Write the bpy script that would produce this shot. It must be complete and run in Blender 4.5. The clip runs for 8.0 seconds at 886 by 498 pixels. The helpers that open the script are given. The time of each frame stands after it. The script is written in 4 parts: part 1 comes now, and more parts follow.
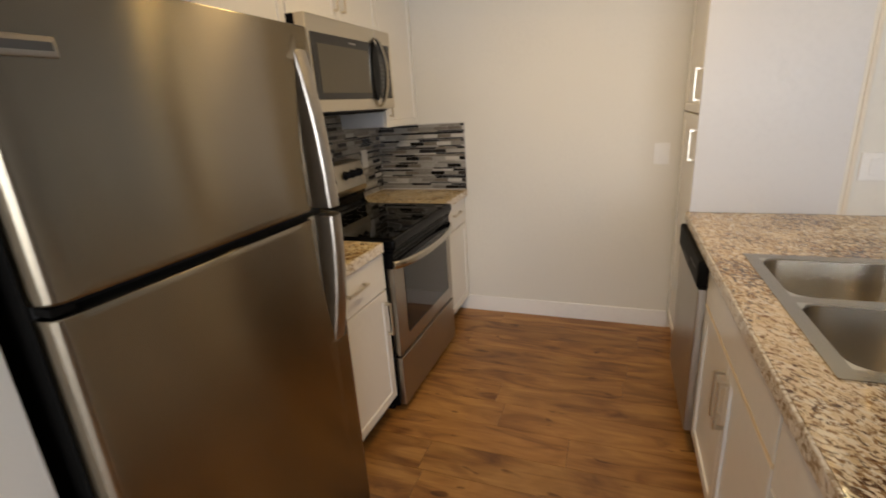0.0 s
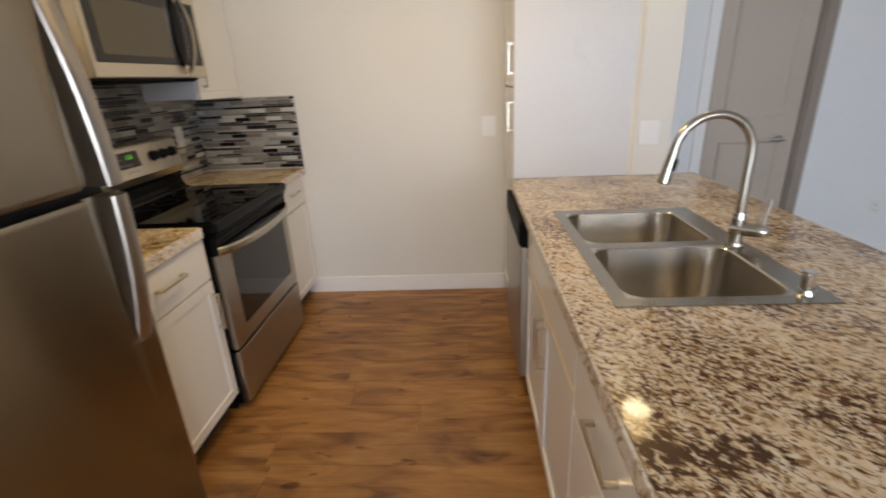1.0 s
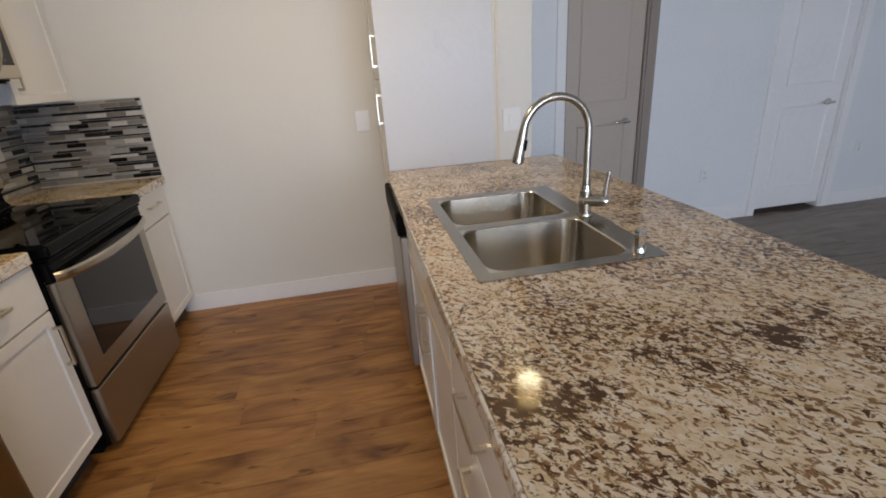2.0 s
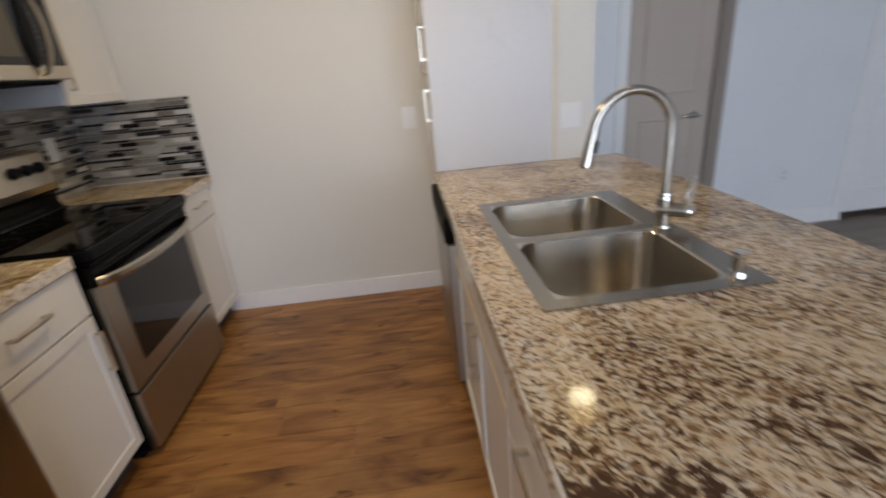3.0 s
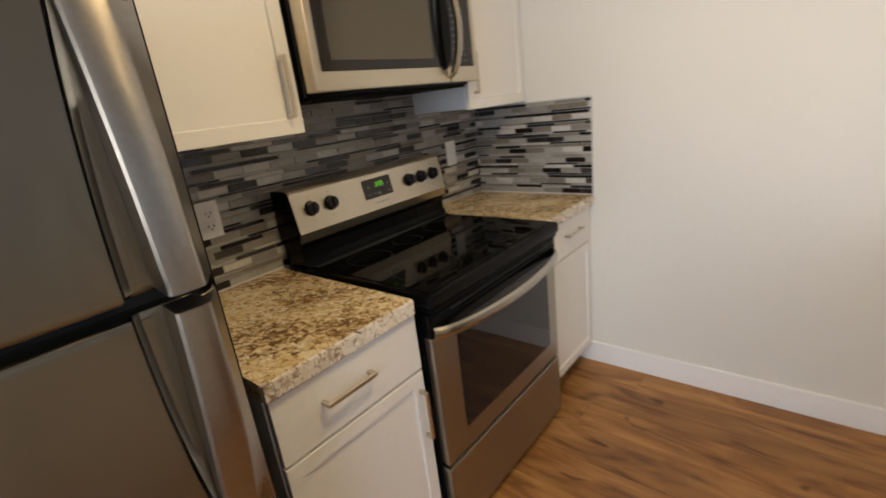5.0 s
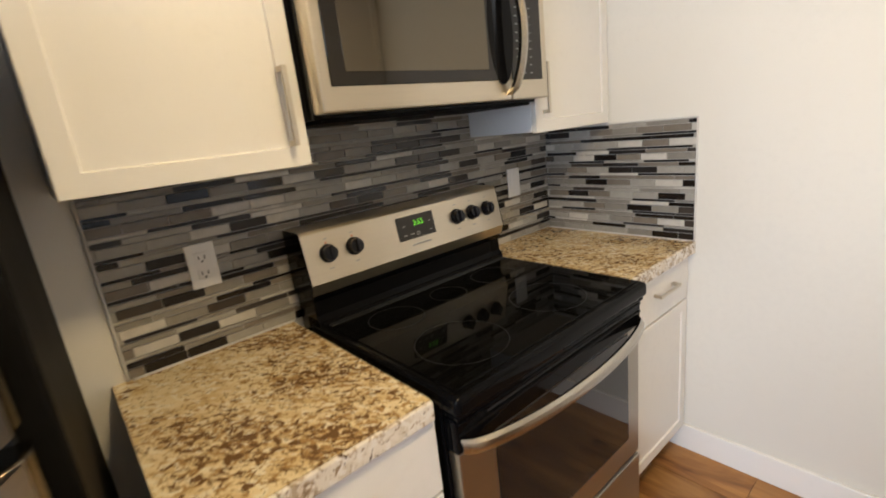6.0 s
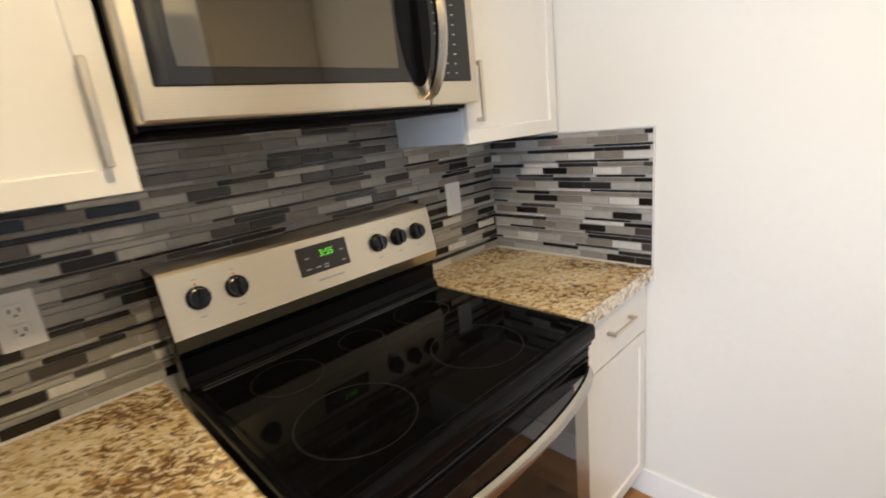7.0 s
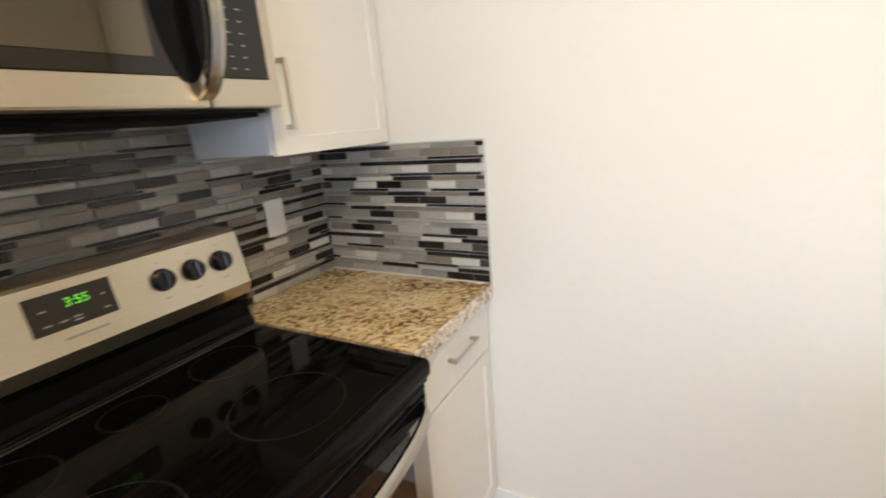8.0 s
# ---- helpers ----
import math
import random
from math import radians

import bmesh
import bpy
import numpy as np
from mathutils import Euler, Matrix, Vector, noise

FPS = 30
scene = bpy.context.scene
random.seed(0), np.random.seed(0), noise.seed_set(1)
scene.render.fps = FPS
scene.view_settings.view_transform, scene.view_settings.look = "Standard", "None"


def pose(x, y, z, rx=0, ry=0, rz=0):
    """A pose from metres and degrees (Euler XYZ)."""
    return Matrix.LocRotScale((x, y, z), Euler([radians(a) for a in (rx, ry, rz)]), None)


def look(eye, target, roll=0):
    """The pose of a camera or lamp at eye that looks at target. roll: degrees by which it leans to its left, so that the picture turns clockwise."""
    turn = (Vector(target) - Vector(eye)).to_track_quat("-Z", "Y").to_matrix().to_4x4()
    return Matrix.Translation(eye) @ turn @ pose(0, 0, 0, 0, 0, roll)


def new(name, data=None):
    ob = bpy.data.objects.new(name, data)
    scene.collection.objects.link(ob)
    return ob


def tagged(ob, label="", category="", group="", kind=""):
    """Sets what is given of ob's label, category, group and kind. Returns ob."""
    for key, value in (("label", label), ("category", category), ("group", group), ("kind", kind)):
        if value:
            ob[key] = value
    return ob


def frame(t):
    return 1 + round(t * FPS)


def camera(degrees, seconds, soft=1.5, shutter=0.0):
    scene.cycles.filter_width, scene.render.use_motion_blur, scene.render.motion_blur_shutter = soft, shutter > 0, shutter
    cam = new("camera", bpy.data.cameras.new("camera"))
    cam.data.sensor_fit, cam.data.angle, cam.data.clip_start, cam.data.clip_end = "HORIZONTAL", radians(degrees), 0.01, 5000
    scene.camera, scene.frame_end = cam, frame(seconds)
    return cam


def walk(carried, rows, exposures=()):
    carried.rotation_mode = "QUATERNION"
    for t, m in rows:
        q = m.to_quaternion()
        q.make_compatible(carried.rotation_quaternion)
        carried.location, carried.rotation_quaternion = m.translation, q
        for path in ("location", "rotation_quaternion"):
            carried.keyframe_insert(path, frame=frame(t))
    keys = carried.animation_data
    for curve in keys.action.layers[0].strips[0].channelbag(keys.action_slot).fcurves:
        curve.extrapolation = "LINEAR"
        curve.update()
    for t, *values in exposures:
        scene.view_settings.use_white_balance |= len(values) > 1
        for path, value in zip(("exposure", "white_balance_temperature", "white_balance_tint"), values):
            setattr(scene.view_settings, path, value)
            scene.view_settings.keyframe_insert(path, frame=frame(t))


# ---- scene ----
cam = camera(87.7, 8.0, soft=1.8, shutter=0.45)
PATH = [
    (0, (1.64, -3.069, 1.484), (0.948, -1.289, 0.891), -3.7),
    (0.5, (1.682, -3.035, 1.467), (1.214, -1.206, 0.805), -4.1),
    (1, (1.734, -3.026, 1.433), (1.624, -1.155, 0.736), -2.7),
    (1.5, (1.79, -3.035, 1.415), (1.977, -1.173, 0.711), -3.0),
    (1.7, (1.813, -3.041, 1.408), (2.108, -1.196, 0.696), -3.5),
    (2.8, (1.827, -2.927, 1.402), (2.106, -1.097, 0.645), -5.7),
    (3, (1.822, -2.869, 1.402), (1.947, -1.013, 0.666), -5.2),
    (3.5, (1.775, -2.739, 1.413), (1.44, -0.907, 0.683), -4.8),
    (4, (1.673, -2.562, 1.418), (1.019, -0.8, 0.736), -6.8),
    (4.5, (1.578, -2.354, 1.429), (0.729, -0.663, 0.782), -7.5),
    (4.7, (1.56, -2.263, 1.423), (0.523, -0.671, 0.798), -7.6),
    (5.8, (1.36, -1.846, 1.425), (-0.114, -0.613, 0.871), -6.1),
    (6, (1.325, -1.787, 1.435), (-0.159, -0.547, 0.923), -6.6),
    (6.5, (1.252, -1.663, 1.442), (-0.166, -0.363, 0.894), -7.2),
    (7, (1.238, -1.491, 1.439), (-0.167, -0.165, 0.923), -6.2),
    (7.5, (1.214, -1.37, 1.43), (-0.01, 0.124, 0.91), -4.7),
    (8, (1.218, -1.288, 1.431), (0.269, 0.388, 0.893), -4.7),
]
EXPOSURES = [(0.0, -1.2, 7000, 16), (0.5, -1.02, 6700, 16), (1.0, -1.06, 6400, 16), (1.5, -1.2, 6050, 16), (3.0, -1.3, 5950, 16), (4.0, -1.27, 6050, 16), (4.7, -1.03, 6200, 15), (5.8, -0.5, 6150, 14), (7.0, -0.25, 5850, 13), (8.0, -0.3, 5950, 12)]
walk(cam, [(t, look(eye, target, roll)) for t, eye, target, roll in PATH], EXPOSURES)

# ---------- world, sun, lamps ----------
world = bpy.data.worlds.new("world")
scene.world = world
world.use_nodes = True
wn = world.node_tree
sky = wn.nodes.new("ShaderNodeTexSky")
sky.sky_type, sky.sun_disc = "NISHITA", False
sky.sun_elevation, sky.sun_rotation = radians(38), radians(150)
wn.nodes["Background"].inputs["Strength"].default_value = 0.12
wn.links.new(sky.outputs["Color"], wn.nodes["Background"].inputs["Color"])

sun = new("sun", bpy.data.lights.new("sun", "SUN"))
sun.data.energy, sun.data.angle, sun.data.color = 2.0, radians(0.5), (1.0, 0.95, 0.88)
sun.matrix_world = look((0, 0, 5), (-0.55, -0.9, 4.0))


def area_lamp(name, eye, target, w, h, watts, color):
    lamp = new(name, bpy.data.lights.new(name, "AREA"))
    lamp.data.shape, lamp.data.size, lamp.data.size_y = "RECTANGLE", w, h
    lamp.data.energy, lamp.data.color = watts, color
    lamp.matrix_world = look(eye, target)
    return lamp


def disc_lamp(name, at, watts, color, width):
    """A round lamp that shines straight down."""
    lamp = new(name, bpy.data.lights.new(name, "AREA"))
    lamp.data.shape, lamp.data.size = "DISK", width
    lamp.data.energy, lamp.data.color = watts, color
    lamp.location = at
    return lamp


DAY = (0.80, 0.90, 1.0)
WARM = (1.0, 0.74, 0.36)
area_lamp("window_daylight", (2.83, -7.42, 1.35), (2.4, 0.0, 1.0), 3.9, 1.6, 415, DAY)
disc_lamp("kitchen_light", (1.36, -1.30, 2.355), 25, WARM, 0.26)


# ---------- materials ----------
def mat(name, color, rough=0.5, metal=0.0, vary=0.06, scale=6.0, bump=0.0, bump_scale=60.0, coat=0.0, spec=0.5):
    """A principled material with two scales of colour variation and a fine relief."""
    m = bpy.data.materials.new(name)
    m.use_nodes = True
    n, l = m.node_tree.nodes, m.node_tree.links
    b = n["Principled BSDF"]
    b.inputs["Roughness"].default_value, b.inputs["Metallic"].default_value = rough, metal
    b.inputs["Coat Weight"].default_value = coat
    b.inputs["Coat Roughness"].default_value = 0.08
    b.inputs["Specular IOR Level"].default_value = spec
    b.inputs["Base Color"].default_value = (*color, 1)
    co = n.new("ShaderNodeTexCoord")
    if vary:
        big, fine = n.new("ShaderNodeTexNoise"), n.new("ShaderNodeTexNoise")
        big.inputs["Scale"].default_value, fine.inputs["Scale"].default_value = scale * 0.3, scale * 7
        big.inputs["Detail"].default_value, fine.inputs["Detail"].default_value = 3, 4
        mix = n.new("ShaderNodeMath")
        mix.operation = "ADD"
        ramp = n.new("ShaderNodeValToRGB")
        ramp.color_ramp.elements[0].position, ramp.color_ramp.elements[1].position = 0.7, 1.3
        ramp.color_ramp.elements[0].color = (*[max(0, c * (1 - vary)) for c in color], 1)
        ramp.color_ramp.elements[1].color = (*[min(1, c * (1 + vary)) for c in color], 1)
        half = n.new("ShaderNodeMath")
        half.operation = "MULTIPLY"
        half.inputs[1].default_value = 1.0
        for t in (big, fine):
            l.new(co.outputs["Object"], t.inputs["Vector"])
        l.new(big.outputs["Fac"], mix.inputs[0])
        l.new(fine.outputs["Fac"], mix.inputs[1])
        l.new(mix.outputs[0], half.inputs[0])
        l.new(half.outputs[0], ramp.inputs[0])
        l.new(ramp.outputs[0], b.inputs["Base Color"])
        rr = n.new("ShaderNodeMapRange")
        rr.inputs[1].default_value, rr.inputs[2].default_value = 0.3, 0.7
        rr.inputs[3].default_value, rr.inputs[4].default_value = max(0.02, rough * 0.88), min(1, rough * 1.12)
        l.new(big.outputs["Fac"], rr.inputs[0])
        l.new(rr.outputs[0], b.inputs["Roughness"])
    if bump:
        t, k = n.new("ShaderNodeTexNoise"), n.new("ShaderNodeBump")
        t.inputs["Scale"].default_value, t.inputs["Detail"].default_value = bump_scale, 3
        k.inputs["Strength"].default_value, k.inputs["Distance"].default_value = bump, 0.002
        l.new(co.outputs["Object"], t.inputs["Vector"])
        l.new(t.outputs["Fac"], k.inputs["Height"])
        l.new(k.outputs["Normal"], b.inputs["Normal"])
    return m


def brushed(name, color, rough, stretch, strength=0.02, aniso=0.0, turn=0.0):
    """Brushed steel: fine grain lines, and reflections drawn out across them."""
    m = bpy.data.materials.new(name)
    m.use_nodes = True
    n, l = m.node_tree.nodes, m.node_tree.links
    b = n["Principled BSDF"]
    b.inputs["Metallic"].default_value, b.inputs["Roughness"].default_value = 1.0, rough
    b.inputs["Anisotropic"].default_value, b.inputs["Anisotropic Rotation"].default_value = aniso, turn
    if aniso:
        tg = n.new("ShaderNodeTangent")
        tg.direction_type, tg.axis = "RADIAL", "Z"
        l.new(tg.outputs[0], b.inputs["Tangent"])
    co, mp, t = n.new("ShaderNodeTexCoord"), n.new("ShaderNodeMapping"), n.new("ShaderNodeTexNoise")
    mp.inputs["Scale"].default_value = stretch
    t.inputs["Scale"].default_value, t.inputs["Detail"].default_value = 1.0, 4
    l.new(co.outputs["Object"], mp.inputs["Vector"])
    l.new(mp.outputs[0], t.inputs["Vector"])
    rr, k, smear = n.new("ShaderNodeMapRange"), n.new("ShaderNodeBump"), n.new("ShaderNodeTexNoise")
    smear.inputs["Scale"].default_value, smear.inputs["Detail"].default_value = 3.0, 4
    l.new(co.outputs["Object"], smear.inputs["Vector"])
    rr.inputs[1].default_value, rr.inputs[2].default_value = 0.3, 0.7
    rr.inputs[3].default_value, rr.inputs[4].default_value = rough * 0.95, rough * 1.05
    l.new(smear.outputs["Fac"], rr.inputs[0])
    l.new(rr.outputs[0], b.inputs["Roughness"])
    ramp = n.new("ShaderNodeValToRGB")
    ramp.color_ramp.elements[0].position, ramp.color_ramp.elements[1].position = 0.3, 0.7
    ramp.color_ramp.elements[0].color = (*[c * 0.95 for c in color], 1)
    ramp.color_ramp.elements[1].color = (*[c * 1.04 for c in color], 1)
    l.new(t.outputs["Fac"], ramp.inputs[0])
    l.new(ramp.outputs[0], b.inputs["Base Color"])
    k.inputs["Strength"].default_value, k.inputs["Distance"].default_value = strength, 0.0004
    l.new(t.outputs["Fac"], k.inputs["Height"])
    l.new(k.outputs["Normal"], b.inputs["Normal"])
    return m


def granite(name, turn, patches=(), less=0.0, size=1.0, spread=0.3, clot=0.2, tones=()):
    """Cream granite with drawn-out brown flecks and a few large dark patches."""
    m = bpy.data.materials.new(name)
    m.use_nodes = True
    n, l = m.node_tree.nodes, m.node_tree.links
    b = n["Principled BSDF"]
    b.inputs["Roughness"].default_value = 0.06
    b.inputs["Specular IOR Level"].default_value = 0.5
    co = n.new("ShaderNodeTexCoord")

    def field(scale, stretch, detail, rough, warp, seed):
        scale = scale * size
        mp, t = n.new("ShaderNodeMapping"), n.new("ShaderNodeTexNoise")
        mp.vector_type = "TEXTURE"
        mp.inputs["Rotation"].default_value = (0, 0, radians(turn))
        mp.inputs["Scale"].default_value = (1 / (scale * stretch), 1 / scale, 1 / scale)
        mp.inputs["Location"].default_value = (seed * 0.31, seed * 0.53, 0)
        t.inputs["Scale"].default_value, t.inputs["Detail"].default_value = 1.0, detail
        t.inputs["Roughness"].default_value, t.inputs["Distortion"].default_value = rough, warp
        l.new(co.outputs["Object"], mp.inputs["Vector"])
        l.new(mp.outputs[0], t.inputs["Vector"])
        return t.outputs["Fac"]

    def mask(fac, lo, hi):
        r = n.new("ShaderNodeMapRange")
        r.inputs[1].default_value, r.inputs[2].default_value = lo, hi
        l.new(fac, r.inputs[0])
        return r.outputs[0]

    def over(below, color, fac):
        x = n.new("ShaderNodeMix")
        x.data_type = "RGBA"
        l.new(fac, x.inputs[0])
        if hasattr(below, "links"):
            l.new(below, x.inputs[6])
        else:
            x.inputs[6].default_value = (*below, 1)
        x.inputs[7].default_value = (*color, 1)
        return x.outputs[2]

    def plus(a, c, w):
        s = n.new("ShaderNodeMath")
        s.operation = "MULTIPLY_ADD"
        s.inputs[1].default_value = w
        l.new(c, s.inputs[0])
        l.new(a, s.inputs[2])
        return s.outputs[0]

    clump = field(7.0, 0.7, 2, 0.5, 0.0, 3)
    pale, tan, light, brown, deep = tones
    out = over(pale, tan, mask(field(40, 0.6, 4, 0.6, 0.3, 9), 0.45, 0.62))
    out = over(out, light, mask(field(90, 0.5, 2, 0.5, 0.3, 21), 0.54, 0.62))
    out = over(out, brown, mask(plus(field(112, 0.68, 3, 0.58, 0.9, 5), clump, spread), 0.52 + 0.49 * spread + less, 0.57 + 0.49 * spread + less))
    out = over(out, deep, mask(plus(field(104, 0.68, 3, 0.6, 0.9, 31), clump, spread + 0.1), 0.61 + 0.49 * spread + less, 0.645 + 0.49 * spread + less))
    dark = field(95, 0.6, 4, 0.6, 0.6, 50)
    for x, y, reach in patches:
        d, near = n.new("ShaderNodeVectorMath"), n.new("ShaderNodeMapRange")
        d.operation = "DISTANCE"
        d.inputs[1].default_value = (x, y, CT)
        l.new(co.outputs["Object"], d.inputs[0])
        near.inputs[1].default_value, near.inputs[2].default_value = 0.0, reach
        near.inputs[3].default_value, near.inputs[4].default_value = clot, 0.0
        l.new(d.outputs["Value"], near.inputs[0])
        dark = plus(dark, near.outputs[0], 1.0)
    out = over(out, (0.078, 0.037, 0.016), mask(dark, 0.645, 0.71))
    l.new(out, b.inputs["Base Color"])
    return m


def wood_plank(name, pale, mid, dark):
    """Vinyl plank: grain along the plank, cathedral bands and knots; each plank takes its own cut."""
    m = bpy.data.materials.new(name)
    m.use_nodes = True
    n, l = m.node_tree.nodes, m.node_tree.links
    b = n["Principled BSDF"]
    b.inputs["Roughness"].default_value = 0.38
    co, info = n.new("ShaderNodeTexCoord"), n.new("ShaderNodeObjectInfo")
    cut = n.new("ShaderNodeVectorMath")
    cut.operation = "MULTIPLY_ADD"
    l.new(info.outputs["Random"], cut.inputs[0])
    cut.inputs[1].default_value = (37.0, 61.0, 13.0)
    l.new(co.outputs["Object"], cut.inputs[2])

    def field(sx, sy, detail, warp):
        mp, t = n.new("ShaderNodeMapping"), n.new("ShaderNodeTexNoise")
        mp.inputs["Scale"].default_value = (sx, sy, 1)
        t.inputs["Scale"].default_value, t.inputs["Detail"].default_value, t.inputs["Distortion"].default_value = 1.0, detail, warp
        l.new(cut.outputs[0], mp.inputs["Vector"])
        l.new(mp.outputs[0], t.inputs["Vector"])
        return t.outputs["Fac"]

    def ramp(fac, *stops):
        r = n.new("ShaderNodeValToRGB")
        while len(r.color_ramp.elements) < len(stops):
            r.color_ramp.elements.new(0.5)
        for e, (p, c) in zip(r.color_ramp.elements, stops):
            e.position, e.color = p, (*c, 1)
        l.new(fac, r.inputs[0])
        return r.outputs[0]

    def mul(a, c, fac=1.0):
        x = n.new("ShaderNodeMix")
        x.data_type, x.blend_type = "RGBA", "MULTIPLY"
        x.inputs[0].default_value = fac
        l.new(a, x.inputs[6])
        l.new(c, x.inputs[7])
        return x.outputs[2]

    base = ramp(field(2.4, 9.0, 6, 1.2), (0.31, dark), (0.46, mid), (0.66, pale))
    fine = ramp(field(4, 90, 3, 0.3), (0.3, (0.86, 0.85, 0.84)), (0.65, (1.04, 1.04, 1.03)))
    knots = ramp(field(6, 17, 1, 0.8), (0.235, (0.42, 0.35, 0.29)), (0.30, (1, 1, 1)))
    streak = ramp(field(1.8, 22, 2, 0.8), (0.27, (0.66, 0.58, 0.52)), (0.42, (1, 1, 1)))
    tone = ramp(info.outputs["Random"], (0.0, (0.84, 0.83, 0.82)), (1.0, (1.1, 1.08, 1.06)))
    l.new(mul(mul(mul(mul(base, fine), knots), streak), tone), b.inputs["Base Color"])
    k = n.new("ShaderNodeBump")
    k.inputs["Strength"].default_value, k.inputs["Distance"].default_value = 0.12, 0.001
    l.new(field(4, 150, 2, 0.2), k.inputs["Height"])
    l.new(k.outputs["Normal"], b.inputs["Normal"])
    return m


DARK, CHAR, TAUPE, GREY, SILVER, PALE = (0.015, 0.011, 0.009), (0.060, 0.050, 0.042), (0.22, 0.19, 0.155), (0.28, 0.262, 0.23), (0.40, 0.382, 0.342), (0.60, 0.575, 0.525)
TONES = {"tall": [(0.0, DARK), (0.20, CHAR), (0.28, TAUPE), (0.48, GREY), (0.64, SILVER), (0.85, PALE)],
         "thin": [(0.0, DARK), (0.34, CHAR), (0.40, TAUPE), (0.62, GREY), (0.80, SILVER), (0.94, PALE)],
         "sliver": [(0.0, DARK), (0.42, GREY), (0.60, SILVER), (0.84, PALE)]}


def tile_mat(name, size):
    """Glass and stone mosaic strips in greys, taupe and near black, each strip one tone."""
    m = bpy.data.materials.new(name)
    m.use_nodes = True
    n, l = m.node_tree.nodes, m.node_tree.links
    b = n["Principled BSDF"]
    rnd = n.new("ShaderNodeObjectInfo").outputs["Random"]
    r = n.new("ShaderNodeValToRGB")
    r.color_ramp.interpolation = "CONSTANT"
    stops = TONES[size]
    while len(r.color_ramp.elements) < len(stops):
        r.color_ramp.elements.new(0.5)
    for e, (p, c) in zip(r.color_ramp.elements, stops):
        e.position, e.color = p, (*c, 1)
    l.new(rnd, r.inputs[0])
    co, t, x = n.new("ShaderNodeTexCoord"), n.new("ShaderNodeTexNoise"), n.new("ShaderNodeMix")
    mp = n.new("ShaderNodeMapping")
    mp.inputs["Scale"].default_value = (20, 20, 90)
    t.inputs["Scale"].default_value, t.inputs["Detail"].default_value = 1.0, 4
    l.new(co.outputs["Object"], mp.inputs["Vector"])
    l.new(mp.outputs[0], t.inputs["Vector"])
    x.data_type, x.blend_type = "RGBA", "MULTIPLY"
    x.inputs[0].default_value = 0.5
    l.new(r.outputs[0], x.inputs[6])
    g = n.new("ShaderNodeValToRGB")
    g.color_ramp.elements[0].position, g.color_ramp.elements[0].color = 0.3, (0.6, 0.6, 0.6, 1)
    g.color_ramp.elements[1].position, g.color_ramp.elements[1].color = 0.7, (1.15, 1.15, 1.15, 1)
    l.new(t.outputs["Fac"], g.inputs[0])
    l.new(g.outputs[0], x.inputs[7])
    l.new(x.outputs[2], b.inputs["Base Color"])
    gl = n.new("ShaderNodeMath")
    gl.operation = "PINGPONG"
    gl.inputs[1].default_value = 0.11
    l.new(rnd, gl.inputs[0])
    rr = n.new("ShaderNodeMapRange")
    rr.inputs[1].default_value, rr.inputs[2].default_value, rr.inputs[3].default_value, rr.inputs[4].default_value = 0, 0.11, 0.08, 0.35
    l.new(gl.outputs[0], rr.inputs[0])
    l.new(rr.outputs[0], b.inputs["Roughness"])
    return m


def emit(name, color, strength):
    m = bpy.data.materials.new(name)
    m.use_nodes = True
    b = m.node_tree.nodes["Principled BSDF"]
    b.inputs["Base Color"].default_value = (*color, 1)
    b.inputs["Emission Color"].default_value, b.inputs["Emission Strength"].default_value = (*color, 1), strength
    return m


def glass(name):
    m = bpy.data.materials.new(name)
    m.use_nodes = True
    b = m.node_tree.nodes["Principled BSDF"]
    b.inputs["Transmission Weight"].default_value, b.inputs["Roughness"].default_value, b.inputs["IOR"].default_value = 1.0, 0.0, 1.1
    return m


WALL = mat("wall_paint", (0.735, 0.712, 0.655), 0.62, vary=0.012, bump=0.12, bump_scale=140)
LIVING = mat("living_wall_paint", (0.79, 0.80, 0.80), 0.55, vary=0.02, bump=0.2, bump_scale=140)
CEIL = mat("ceiling_paint", (0.82, 0.80, 0.76), 0.8, vary=0.02, bump=0.3, bump_scale=90)
TRIM = mat("white_trim_paint", (0.86, 0.85, 0.83), 0.35, vary=0.02)
CAB = mat("white_cabinet_paint", (0.80, 0.78, 0.74), 0.22, vary=0.015, bump=0.05)
CAB_IN = mat("cabinet_melamine", (0.78, 0.80, 0.82), 0.45, vary=0.015)
PANEL = mat("glossy_white_panel", (0.66, 0.66, 0.67), 0.30, vary=0.015, spec=0.22)
KICK = mat("dark_kick_board", (0.05, 0.045, 0.04), 0.6, vary=0.1)
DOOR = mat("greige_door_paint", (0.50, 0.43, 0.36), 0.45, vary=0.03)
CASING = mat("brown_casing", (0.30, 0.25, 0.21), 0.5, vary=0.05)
STEEL_V = brushed("steel_brushed_fridge", (0.28, 0.242, 0.184), 0.20, (3, 3, 1500), 0.003, 0.97, 0.25)
STEEL_H = brushed("steel_brushed_appliance", (0.385, 0.352, 0.298), 0.33, (4, 4, 1400), 0.006, 0.3, 0.25)
# lit copy of the appliance steel, warm lamp glow mixed into its colour
STEEL_P = brushed("steel_lamplit_panel", (0.59, 0.525, 0.415), 0.32, (4, 4, 1400), 0.006, 0.4, 0.25)
SINKM = brushed("steel_sink", (0.58, 0.53, 0.45), 0.19, (6, 6, 700), 0.001, 0.9, 0.25)
SINKR = brushed("steel_sink_deck", (0.36, 0.325, 0.27), 0.24, (500, 6, 6), 0.001)
NICKEL = brushed("brushed_nickel", (0.47, 0.435, 0.375), 0.25, (120, 120, 120), 0.02)
PULL = brushed("satin_nickel_pull", (0.62, 0.565, 0.47), 0.34, (120, 120, 120), 0.02)
